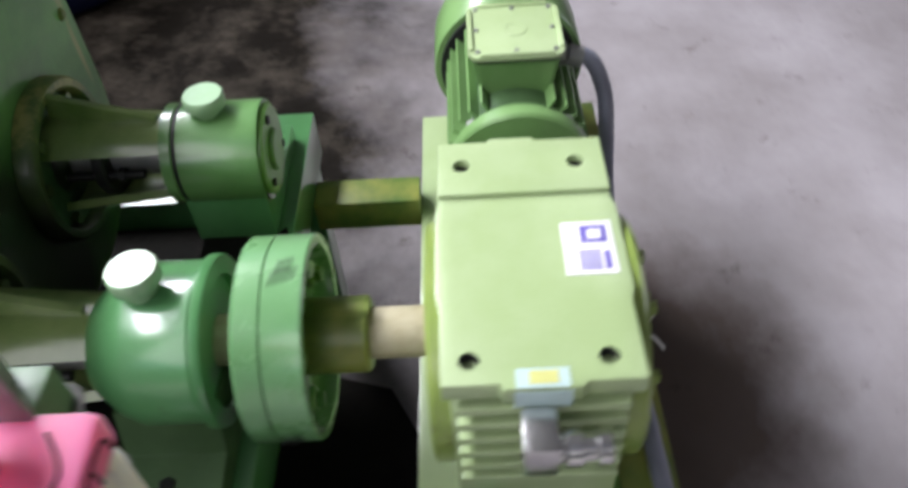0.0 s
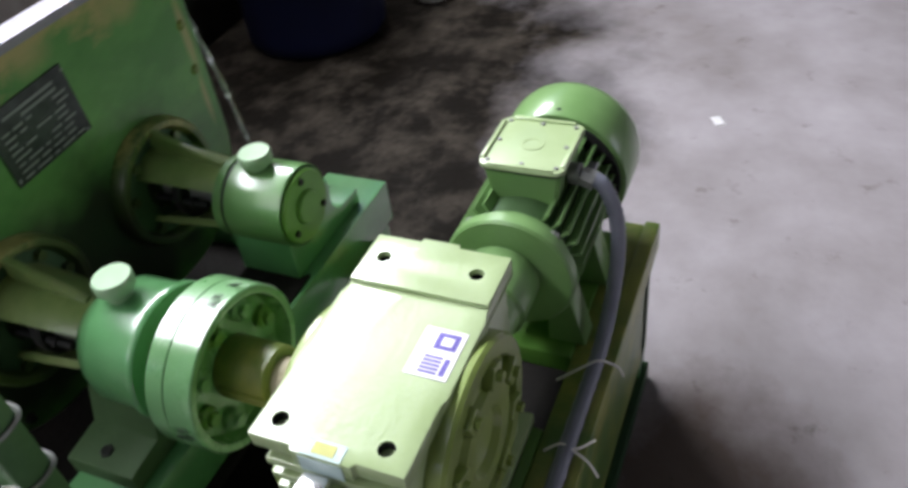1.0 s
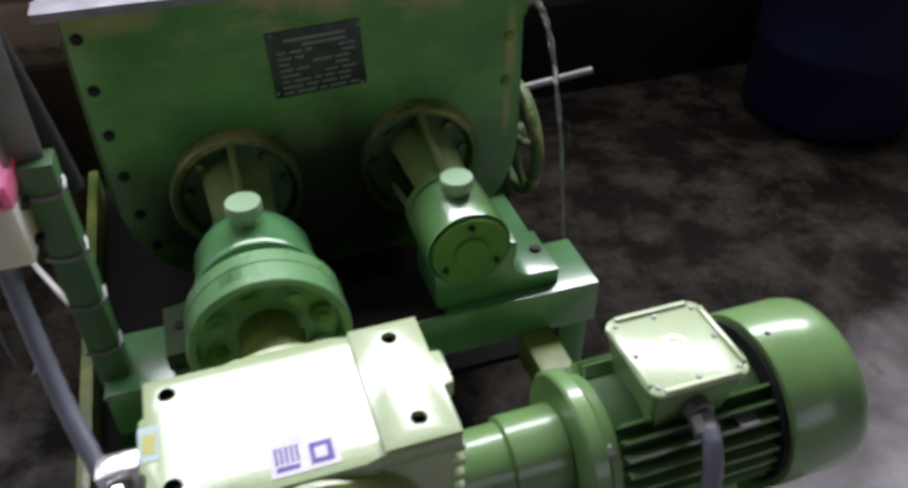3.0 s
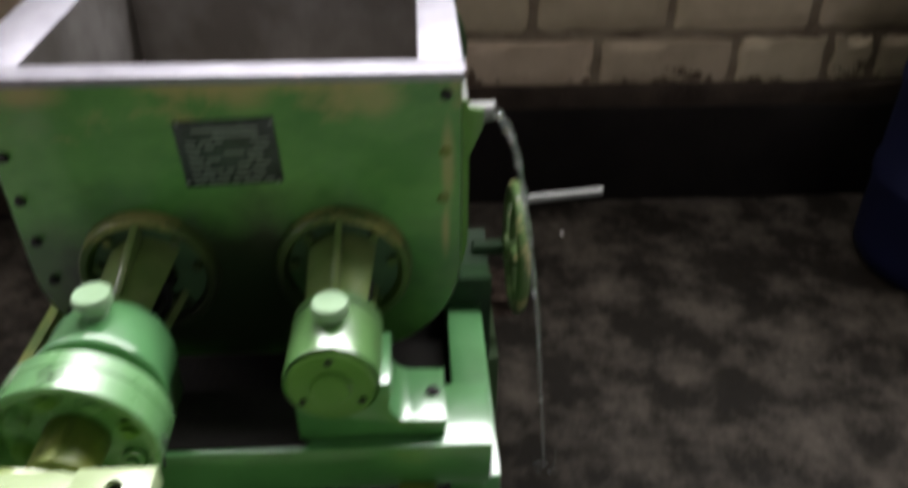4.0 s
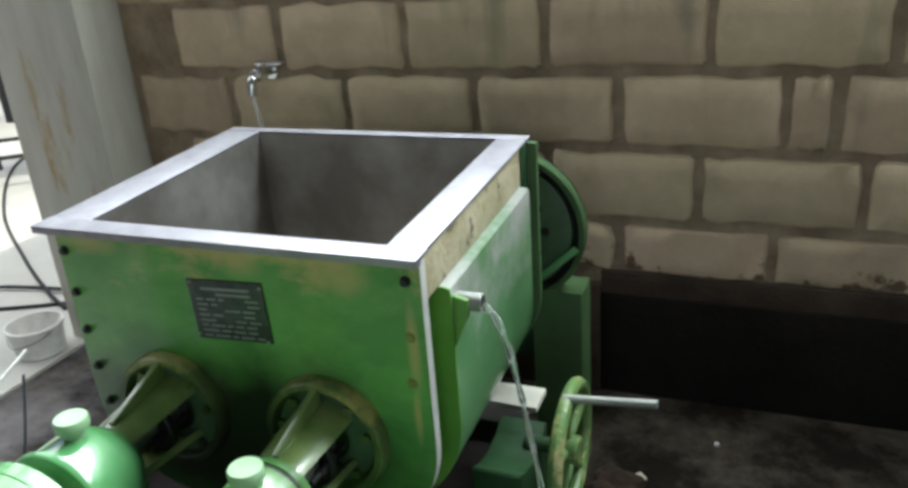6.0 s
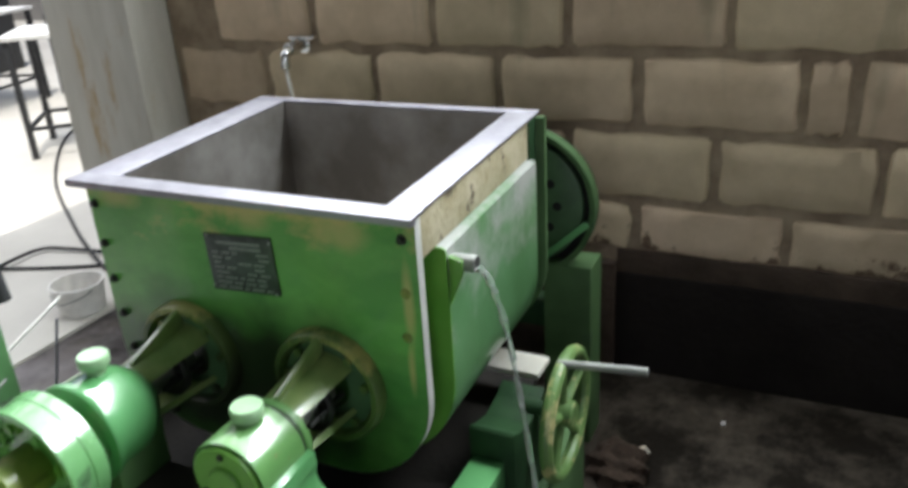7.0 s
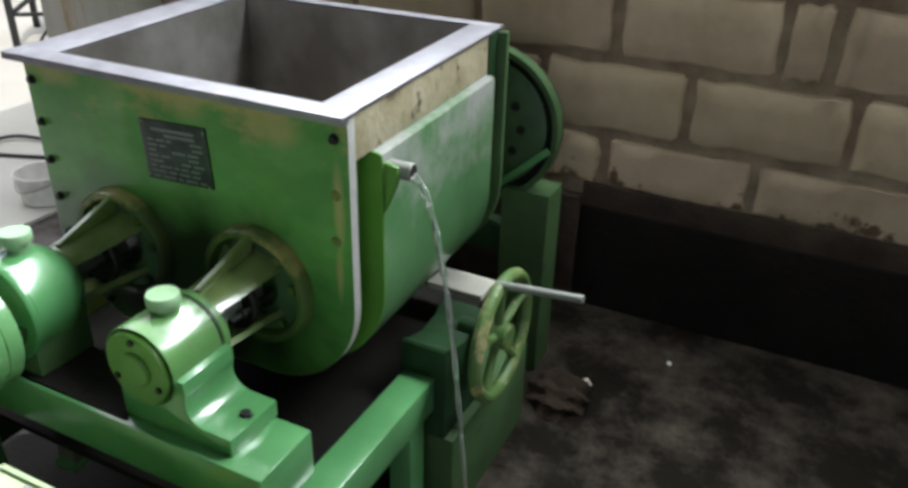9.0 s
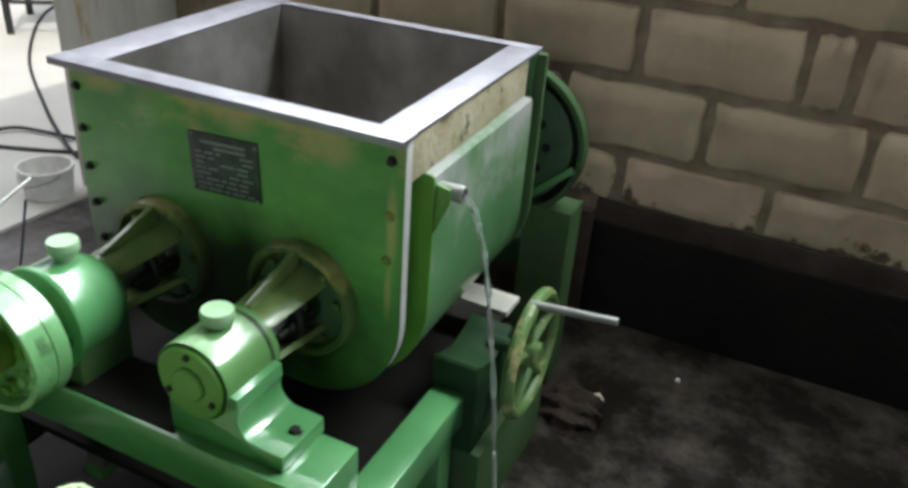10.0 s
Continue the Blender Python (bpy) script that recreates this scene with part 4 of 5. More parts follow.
def motor():
    E = thing("electric_motor", "pale green finned electric motor with a square terminal box on top", "motor", (0.34, MY, 0.44))
    off = Matrix.Translation((-0.34, -MY, -0.44))

    def put(name, bm, mat, label="", parent=None):
        bmesh.ops.transform(bm, matrix=off, verts=bm.verts)
        return part(name, bm, mat, parent or E, label)

    put("flange", lathe(bmesh.new(), "x", (0.168, MY, MZ), [(0.0, 0), (0.102, 0), (0.106, 0.004), (0.106, 0.022), (0.102, 0.026), (0.094, 0.032), (0.092, 0.045), (0, 0.045)], 56), M_MOTOR)
    for a in (45, 135, 225, 315):
        bm = hexbolt(bmesh.new(), "x", (0.193, MY + 0.095 * math.cos(radians(a)), MZ + 0.095 * math.sin(radians(a))), 0.010, 0.010)
        put("flange_bolt", bm, M_GALV)
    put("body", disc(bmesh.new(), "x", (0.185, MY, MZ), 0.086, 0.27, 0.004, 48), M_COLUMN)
    for k in range(30):
        a = 360 / 30 * k
        if 62 < a < 118:
            continue
        bm = bmesh.new()
        box(bm, 0.218, 0.434, -0.0018, 0.0018, 0.083, 0.106, 0, Matrix.Translation((0, MY, MZ)) @ pose(0, 0, 0, a - 90))
        put("fin", bm, M_MOTOR)
    put("fan_cover", lathe(bmesh.new(), "x", (0.440, MY, MZ), [(0.100, 0.0), (0.123, 0.0), (0.125, 0.003), (0.125, 0.100), (0.121, 0.116), (0.110, 0.126), (0.06, 0.130), (0, 0.131)], 56), M_MOTOR, "rounded fan cowl")
    put("cowl_gap", ring(bmesh.new(), "x", (0.433, MY, MZ), 0.08, 0.114, 0.010, 0.0005, 48), M_HOLE)
    put("cowl_screw", lathe(bmesh.new(), "z", (0.458, MY, MZ + 0.1245), [(0, 0.002), (0.004, 0.001), (0.0045, -0.002)], 12), M_HOLE)
    # terminal box
    bm = bmesh.new()
    t = bmesh.new()
    lo = [t.verts.new(p) for p in ((0.262, MY - 0.052, 0.672), (0.368, MY - 0.052, 0.672), (0.368, MY + 0.052, 0.672), (0.262, MY + 0.052, 0.672))]
    hi = [t.verts.new(p) for p in ((0.252, MY - 0.062, 0.745), (0.378, MY - 0.062, 0.745), (0.378, MY + 0.062, 0.745), (0.252, MY + 0.062, 0.745))]
    t.faces.new(lo[::-1])
    t.faces.new(hi)
    for i in range(4):
        t.faces.new((lo[i], lo[(i + 1) % 4], hi[(i + 1) % 4], hi[i]))
    bmesh.ops.bevel(t, geom=t.edges[:], offset=0.005, segments=2, affect="EDGES")
    merge(bm, t)
    put("terminal_box", bm, M_MOTOR)
    put("gasket", rounded(0.248, 0.382, MY - 0.066, MY + 0.066, 0.016, 0.7445, 0.7485), M_RUBBER, "thin black lid gasket")
    lid = put("terminal_lid", rounded(0.245, 0.385, MY - 0.069, MY + 0.069, 0.018, 0.7487, 0.756, 0.002), M_PALE, "square lid with a raised lip and small screws")
    bm = bmesh.new()
    for bb in ((0.262, 0.368, MY - 0.068, MY - 0.061), (0.262, 0.368, MY + 0.061, MY + 0.068), (0.246, 0.253, MY - 0.052, MY + 0.052), (0.377, 0.384, MY - 0.052, MY + 0.052)):
        box(bm, *bb, 0.7545, 0.7600, 0.0018)
    bmesh.ops.transform(bm, matrix=off, verts=bm.verts)
    part("lip", bm, M_PALE, lid)
    for sx in (0.2585, 0.315, 0.3715):
        for sy in (MY - 0.055, MY, MY + 0.055):
            if sx == 0.315 and sy == MY:
                continue
            bm = lathe(bmesh.new(), "z", (sx, sy, 0.7555), [(0, 0.003), (0.0035, 0.0028), (0.0042, 0.0)], 12)
            bmesh.ops.transform(bm, matrix=off, verts=bm.verts)
            part("screw", bm, M_GALV, lid)
    # a faint raised roundel on the lid
    bm = ring(bmesh.new(), "z", (0.315, MY, 0.756), 0.012, 0.019, 0.001, 0.0003, 24)
    bmesh.ops.transform(bm, matrix=off, verts=bm.verts)
    part("roundel", bm, M_PALE, lid)
    # mounting feet
    for fx in (0.225, 0.375):
        for s in (-1, 1):
            bm = slab(bmesh.new(), [(MY + s * 0.05, 0.535), (MY + s * 0.085, 0.56), (MY + s * 0.115, 0.4405), (MY + s * 0.05, 0.4405)], "x", fx - 0.025, fx + 0.025, 0.003)
            put("foot", bm, M_MOTOR)
    put("cable_gland", disc(bmesh.new(), "y", (0.315, MY - 0.078, 0.71), 0.018, 0.02, 0.002, 20), M_GALV)
    # eye and terminal clips on the fin side
    bm = box(bmesh.new(), 0.375, 0.405, MY - 0.085, MY - 0.06, 0.662, 0.672, 0.002)
    put("data_clip", bm, M_STEEL)
    return E


motor()


def conduit(name, pts, r, mat, label, ribs=True):
    T = thing(name, label, "cable", pts[0])
    P = [Vector(p) - Vector(pts[0]) for p in pts]
    part("hose" if ribs else "cord", sweep(bmesh.new(), P, (lambda u: r * (1 + 0.05 * math.sin(u * 900))) if ribs else r, 12, 10), mat, T)
    if ribs:
        for a, c in ((0, 1), (-1, -2)):
            d = (P[c] - P[a]).normalized() * 0.022
            part("end_nut", sweep(bmesh.new(), [P[a], P[a] + d * 0.5, P[a] + d], r * 1.35, 8, 2), M_GALV, T)
    return T


conduit("motor_conduit", [(0.312, -0.735, 0.71), (0.308, -0.768, 0.702), (0.302, -0.792, 0.65), (0.288, -0.800, 0.58), (0.248, -0.800, 0.508), (0.18, -0.80, 0.468), (0.08, -0.798, 0.456), (-0.10, -0.798, 0.454), (-0.34, -0.80, 0.454), (-0.44, -0.78, 0.454)],
        0.0125, M_GREY_CONDUIT, "grey ribbed conduit running from the motor along the base")


def tie(pts, name="cable_tie"):
    return tagged(part(name, sweep(bmesh.new(), pts, 0.0022, 6, 6), M_WHITE), "thin white plastic cable tie round the conduit", "cable tie", "cable ties")


tie([(0.115, -0.745, 0.444), (0.135, -0.785, 0.468), (0.15, -0.806, 0.472), (0.16, -0.832, 0.455), (0.165, -0.842, 0.43)])
tie([(-0.02, -0.765, 0.445), (-0.015, -0.790, 0.466), (-0.012, -0.812, 0.458), (0.004, -0.838, 0.47)])
tie([(-0.014, -0.795, 0.464), (-0.022, -0.83, 0.452), (-0.03, -0.85, 0.43)])


# ---- base frame ----
def frame_steel():
    F = thing("machine_frame", "welded green steel base frame carrying trough, gearbox and motor", "machine frame", (0, -0.1, 0))
    off = Matrix.Translation((0, 0.1, 0))

    def bar(name, x0, x1, y0, y1, z0, z1, mat=M_FRAME, bev=0.004):
        bm = box(bmesh.new(), x0, x1, y0, y1, z0, z1, bev)
        bmesh.ops.transform(bm, matrix=off, verts=bm.verts)
        return part(name, bm, mat, F)

    bar("cross_beam", -0.42, 0.402, -0.318, -0.186, 0.470, 0.56)
    bar("side_beam", 0.352, 0.425, -0.255, 0.206, 0.325, 0.41)
    # Black sheet added in place of the shade under the trough.
    bar("trough_shade_sheet", -0.478, 0.350, -0.25, 0.62, 0.335, 0.35, M_NEARBLACK, 0.002)
    bar("side_plate", -0.502, -0.480, -0.745, 0.60, 0.20, 0.41, M_OLIVE, 0.002)
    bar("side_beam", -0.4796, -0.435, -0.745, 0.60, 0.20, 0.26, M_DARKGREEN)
    for x in (0.336, -0.40):
        for y in (-0.31,):
            bar("leg", x, x + 0.056, y, y + 0.05, 0.0, 0.47)
    bar("leg", 0.362, 0.415, 0.12, 0.18, 0.0, 0.325)
    bar("leg", -0.4795, -0.435, 0.55, 0.60, 0.0, 0.2)
    # drive bed
    bar("bed_rail", -0.50, 0.55, -0.825, -0.796, 0.375, 0.44, M_OLIVE)
    bar("rail_web", -0.50, 0.545, -0.7958, -0.752, 0.385, 0.434, M_OLIVE)
    bar("bed_rail", -0.50, 0.53, -0.560, -0.495, 0.375, 0.44, M_PALE)
    bar("bed_plate", -0.33, 0.02, -0.752, -0.56, 0.40, 0.44, M_GREEN)
    bar("bed_plate", 0.17, 0.50, -0.752, -0.56, 0.40, 0.44, M_GREEN)
    # Black sheet added in place of the dark gap below the bed.
    bar("bed_shade_sheet", -0.44, 0.50, -0.790, -0.50, 0.12, 0.13, M_NEARBLACK, 0.002)
    bar("bed_skirt", -0.50, 0.53, -0.815, -0.803, 0.10, 0.375, M_OLIVE, 0.002)
    # Thin near-black patch on the beam top between the bearings.
    bm = slab(bmesh.new(), [(-0.012 + (0.150 + 0.020 * math.sin(3 * a) + 0.012 * math.sin(7 * a + 1)) * max(-1, min(1, 1.25 * math.cos(a))), -0.250 + 0.066 * max(-0.9, min(0.94, 1.4 * math.sin(a)))) for a in [math.pi * i / 24 for i in range(48)]], "z", 0.5602, 0.5635)
    bmesh.ops.transform(bm, matrix=off, verts=bm.verts)
    part("beam_patch", bm, M_NEARBLACK, F, "flat black patch between the bearings")
    bar("bed_tie", 0.255, 0.315, -0.495, -0.318, 0.42, 0.48, M_OLIVE)
    bar("bed_tie", -0.40, -0.35, -0.495, -0.318, 0.40, 0.45)
    for x in (-0.49, 0.475):
        for y in (-0.815, -0.55):
            bar("leg", x, x + 0.05, y, y + 0.05, 0.0, 0.375)
    bar("foot_rail", -0.50, 0.53, -0.825, -0.76, 0.0, 0.05, M_DARKGREEN)
    bar("bracket_plate", -0.46, -0.34, -0.60, -0.50, 0.395, 0.44, M_FRAME)
    bar("belly_plate", 0.255, 0.40, 0.49, 0.575, 0.435, 0.45, M_PLASTER, 0.002)
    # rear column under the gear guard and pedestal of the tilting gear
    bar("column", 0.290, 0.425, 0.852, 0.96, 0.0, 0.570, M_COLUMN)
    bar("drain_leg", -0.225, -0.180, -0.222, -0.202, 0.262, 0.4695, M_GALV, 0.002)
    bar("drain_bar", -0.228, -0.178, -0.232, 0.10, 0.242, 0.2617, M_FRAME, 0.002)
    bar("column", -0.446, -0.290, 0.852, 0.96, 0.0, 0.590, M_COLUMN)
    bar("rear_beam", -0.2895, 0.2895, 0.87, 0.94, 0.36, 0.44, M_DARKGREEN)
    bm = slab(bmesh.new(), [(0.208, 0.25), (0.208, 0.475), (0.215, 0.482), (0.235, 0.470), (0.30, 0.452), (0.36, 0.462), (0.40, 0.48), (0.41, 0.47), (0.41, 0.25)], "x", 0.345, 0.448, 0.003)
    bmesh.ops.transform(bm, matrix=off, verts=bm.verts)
    part("pedestal", bm, M_DARKGREEN, F, "green pedestal with the trough's shade in its dark colour")
    bar("pedestal_foot", 0.36, 0.47, 0.21, 0.643, 0.0, 0.25, M_COLUMN)
    return F


frame_steel()


# ---- gear guard on the back plate ----
def gear_guard():
    cx, cy, cz, R = 0.222, 0.904, 0.735, 0.211
    G = thing("gear_guard", "green round gear guard with a dark gear wheel turning inside", "gear guard", (cx, cy, cz))

    def put(name, bm, mat, label="", parent=None):
        return part(name, bm, mat, parent or G, label)

    put("guard_face", ring(bmesh.new(), "y", (0, -0.046, 0), R - 0.015, R, 0.006, 0.002, 96), M_COLUMN)
    put("guard_band", ring(bmesh.new(), "y", (0, -0.0398, 0), R - 0.006, R - 0.002, 0.036, 0.001, 96), M_COLUMN)
    # Black lining and back put the gap's shade into their colour.
    put("guard_lining", ring(bmesh.new(), "y", (0, -0.0396, 0), R - 0.0155, R - 0.0065, 0.035, 0.001, 96), M_HOLE, "black inside of the guard, coloured for the shade in its gap")
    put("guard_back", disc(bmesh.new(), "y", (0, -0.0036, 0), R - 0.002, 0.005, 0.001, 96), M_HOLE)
    gear = put("gear_wheel", lathe(bmesh.new(), "y", (0, -0.036, 0), [(0, -0.006), (0.036, -0.006), (0.040, 0.0), (0.170, 0.0), (0.175, 0.003), (0.175, 0.020), (0, 0.020)], 96), M_GEAR, "oily dark green gear wheel")
    for a in range(0, 360, 36):
        u = radians(a + 35)
        put("gear_hole", disc(bmesh.new(), "y", (0.104 * math.cos(u), -0.0375, 0.104 * math.sin(u)), 0.0125, 0.003, 0.0005, 24), M_HOLE, "", gear)
    bm = box(bmesh.new(), -0.11, 0.074, -0.054, -0.0465, -0.009, 0.009, 0.002, Matrix.Translation((0.136, 0, -0.088)) @ pose(0, 0, 0, 0, -42))
    put("stay", bm, M_FRAME)
    return gear


gear_part = gear_guard()


# ---- tilting handwheel ----
def handwheel():
    c = Vector((0.515, 0.345, 0.464))
    H = thing("handwheel", "green cast tilting handwheel with a bare steel handle", "handwheel", c)
    R = 0.136
    bm = lathe(bmesh.new(), "x", (0, 0, 0), [(R + 0.015 * math.cos(2 * math.pi * k / 10), 0.015 * math.sin(2 * math.pi * k / 10)) for k in range(10)], 56, closed=True)
    part("wheel_rim", bm, M_WHEEL, H)
    part("hub", disc(bmesh.new(), "x", (-0.03, 0, 0), 0.03, 0.05, 0.004, 28), M_WHEEL, H)
    for k in range(5):
        a = radians(72 * k + 20)
        d = Vector((0, math.cos(a), math.sin(a)))
        bm = sweep(bmesh.new(), [d * 0.022 - Vector((0.008, 0, 0)), d * 0.09 - Vector((0.006, 0, 0)), d * 0.130], 0.010, 10, 4)
        part("spoke", bm, M_WHEEL, H)
    part("handle", sweep(bmesh.new(), [(-0.008, -0.027, 0.140), (0.085, -0.027, 0.149), (0.177, -0.027, 0.158)], 0.0085, 14, 4), M_GALV, H, "bare steel crank handle")
    part("spindle", disc(bmesh.new(), "x", (-0.10, 0, 0), 0.017, 0.10, 0.002, 20), M_DARKGREEN, H)
    return H


handwheel()


# ---- control post ----
def control_post():
    P = thing("control_post", "leaning green steel post with a grey bar above", "post", (-0.405, -0.262, 0))
    part("post_tube", box(bmesh.new(), -0.022, 0.022, -0.022, 0.022, 0.0, 0.945, 0.003), M_POST, P)
    part("upper_bar", box(bmesh.new(), -0.030, 0.012, 0.0, 0.006, 0.90, 1.55, 0.001), M_GALV, P, "grey flat steel bar")
    part("upper_bar", box(bmesh.new(), -0.030, -0.024, -0.03, -0.0004, 0.90, 1.55, 0.001), M_GALV, P)
    for z in (0.52, 0.62, 0.71, 0.80, 0.90):
        part("weld_bead", sweep(bmesh.new(), [(-0.026, -0.0235, z + 0.004), (0.0, -0.0245, z - 0.002), (0.0245, -0.0235, z + 0.006), (0.0245, 0.0, z + 0.014)], 0.0035, 6, 5), M_GALV, P)
    part("stay_rod", sweep(bmesh.new(), [(-0.02, -0.02, 0.72), (-0.08, 0.10, 0.725), (-0.16, 0.28, 0.73)], 0.004, 8, 4), M_WHITE, P, "thin pale stay rod")
    B = thing("switch_box", "cream plastic switch box with a pink top", "switch box", (-0.475, -0.290, 0.89))
    bm = box(bmesh.new(), -0.046, 0.046, -0.043, 0.043, -0.058, 0.030, 0.010)
    part("case", bm, M_CREAM, B)
    bm = box(bmesh.new(), -0.048, 0.048, -0.045, 0.045, 0.028, 0.066, 0.010)
    lid = part("pink_top", bm, M_PINK, B, "glossy pink top with dark scribbled marks")
    bm = sweep(bmesh.new(), [(-0.02, -0.0455, 0.045), (0.0, -0.0455, 0.056), (0.03, -0.0455, 0.054), (0.034, -0.0455, 0.038)], 0.0016, 6, 6)
    sweep(bm, [(0.008, -0.0455, 0.055), (0.010, -0.0455, 0.036)], 0.0014, 6, 4)
    sweep(bm, [(-0.03, -0.02, 0.0665), (0.0, -0.032, 0.067), (0.03, -0.015, 0.0665)], 0.0016, 6, 6)
    part("scribble", bm, M_INK, lid)
    part("clip", box(bmesh.new(), 0.042, 0.056, -0.02, 0.0, 0.012, 0.020, 0.002), M_DARK, B)
    part("clip", box(bmesh.new(), 0.042, 0.056, -0.02, 0.0, -0.045, -0.037, 0.002), M_DARK, B)
    part("seam", box(bmesh.new(), 0.022, 0.0245, -0.0442, -0.042, -0.050, 0.026, 0.0005), M_WHITE, B)
    V = thing("lever_valve", "bright metal valve with a black-gripped lever on the pink top", "valve", (-0.471, -0.262, 0.9562))
    part("body", lathe(bmesh.new(), "z", (0.0, -0.01, 0), [(0.012, 0), (0.012, 0.012), (0.008, 0.015), (0.008, 0.022), (0.017, 0.024), (0.017, 0.042), (0.013, 0.046), (0, 0.046)], 24), M_CHROME, V)
    part("lever", sweep(bmesh.new(), [(-0.005, -0.012, 0.032), (-0.03, -0.03, 0.03), (-0.055, -0.048, 0.028)], 0.005, 10, 4), M_CHROME, V)
    part("grip", sweep(bmesh.new(), [(-0.05, -0.044, 0.029), (-0.08, -0.066, 0.026), (-0.11, -0.088, 0.024)], 0.010, 12, 4), M_RUBBER, V)


control_post()
conduit("box_conduit", [(-0.474, -0.305, 0.835), (-0.464, -0.345, 0.765), (-0.440, -0.425, 0.690), (-0.412, -0.50, 0.645), (-0.386, -0.555, 0.615), (-0.374, -0.59, 0.56), (-0.37, -0.60, 0.47)], 0.0125, M_GREY_CONDUIT, "grey conduit hanging from the switch box to the drive bed")
conduit("thin_cable", [(-0.51, -0.28, 0.835), (-0.54, -0.24, 0.66), (-0.56, -0.15, 0.48), (-0.55, -0.08, 0.5), (-0.54, -0.02, 0.7)], 0.003, M_GREY_CONDUIT, "thin grey cable looped beside the post", False)
conduit("black_cable", [(-0.47, -0.225, 1.6), (-0.435, -0.225, 1.3), (-0.410, -0.225, 1.1), (-0.393, -0.224, 0.98), (-0.38, -0.222, 0.87)], 0.0145, M_RUBBER, "thick black rubber cable running down behind the post", False)


# ---- things along the wall and on the floor ----
def drum():
    D = thing("plastic_drum", "dark blue two-hundred-litre plastic drum standing on the floor", "drum", (1.99, 0.87, 0))
    R = 0.292
    prof = [(0, 0.01), (R - 0.05, 0.0), (R - 0.02, 0.008), (R - 0.004, 0.03), (R, 0.07), (R, 0.26), (R + 0.008, 0.28), (R + 0.008, 0.31), (R, 0.33), (R, 0.56), (R + 0.008, 0.58), (R + 0.008, 0.61), (R, 0.63), (R, 0.82), (R - 0.01, 0.86), (R - 0.03, 0.885), (R - 0.05, 0.89), (R - 0.055, 0.875), (0, 0.875)]
    part("shell", lathe(bmesh.new(), "z", (0, 0, 0), prof, 64), M_BLUE, D)
    for s in (1, -1):
        part("bung", disc(bmesh.new(), "z", (s * 0.17, 0, 0.875), 0.035, 0.012, 0.003, 24), M_RUBBER, D)


drum()


def tap():
    T = thing("water_tap", "chromed water tap on the block wall", "tap", (-0.74, 1.31, 1.068))
    bm = lathe(bmesh.new(), "y", (0, -0.10, 0), [(0, 0), (0.020, 0), (0.023, 0.004), (0.023, 0.05), (0.015, 0.055), (0.015, 0.095), (0.028, 0.097), (0.028, 0.102), (0, 0.102)], 24)
    part("body", bm, M_CHROME, T)
    part("nozzle", sweep(bmesh.new(), [(0, -0.085, 0), (0, -0.115, -0.015), (0, -0.122, -0.06)], 0.017, 14, 5), M_CHROME, T)
    bm = lathe(bmesh.new(), "z", (0, -0.06, 0.01), [(0.009, 0), (0.009, 0.025), (0, 0.025)], 16)
    part("stem", bm, M_CHROME, T)
    part("lever", box(bmesh.new(), -0.014, 0.09, -0.070, -0.048, 0.030, 0.042, 0.004), M_CHROME, T)
    part("drip_pipe", sweep(bmesh.new(), [(0, -0.122, -0.055), (0.004, -0.12, -0.12), (0.012, -0.11, -0.22)], 0.006, 10, 5), M_WHITE, T, "thin clear hose under the tap")


tap()


def pillar():
    P = thing("pillar", "stained cement pillar at the wall's end", "pillar", (-1.58, 1.4, 0), kind="structure")
    part("shaft", box(bmesh.new(), -0.185, 0.238, -0.288, 0.20, 0.0, 4.4, 0.012), M_PLASTER, P)


pillar()


def work_table(at, rz, w, d, h, label):
    T = thing("work_table", label, "table", at, "work tables")
    T.matrix_world = Matrix.Translation(at) @ pose(0, 0, 0, 0, 0, rz)
    part("tabletop", box(bmesh.new(), -w / 2, w / 2, -d / 2, d / 2, h - 0.03, h, 0.004), M_TABLE, T)
    for sx in (-1, 1):
        for sy in (-1, 1):
            x, y = sx * (w / 2 - 0.04), sy * (d / 2 - 0.04)
            part("leg", box(bmesh.new(), x - 0.02, x + 0.02, y - 0.02, y + 0.02, 0.0, h - 0.031, 0.002), M_BLACKPAINT, T)
        x = sx * (w / 2 - 0.04)
        part("end_rail", box(bmesh.new(), x - 0.012, x + 0.012, -d / 2 + 0.061, d / 2 - 0.061, 0.20, 0.225, 0.002), M_BLACKPAINT, T)
    for y in (-d / 2 + 0.04, d / 2 - 0.04):
        part("long_rail", box(bmesh.new(), -w / 2 + 0.061, w / 2 - 0.061, y - 0.012, y + 0.012, 0.20, 0.225, 0.002), M_BLACKPAINT, T)


work_table((-3.91, 3.07, 0.012), 39, 0.9, 0.67, 0.84, "white-topped work table on black tube legs")
work_table((-6.6, 3.55, 0.012), 14, 1.9, 0.9, 0.84, "long white-topped work table on black tube legs")


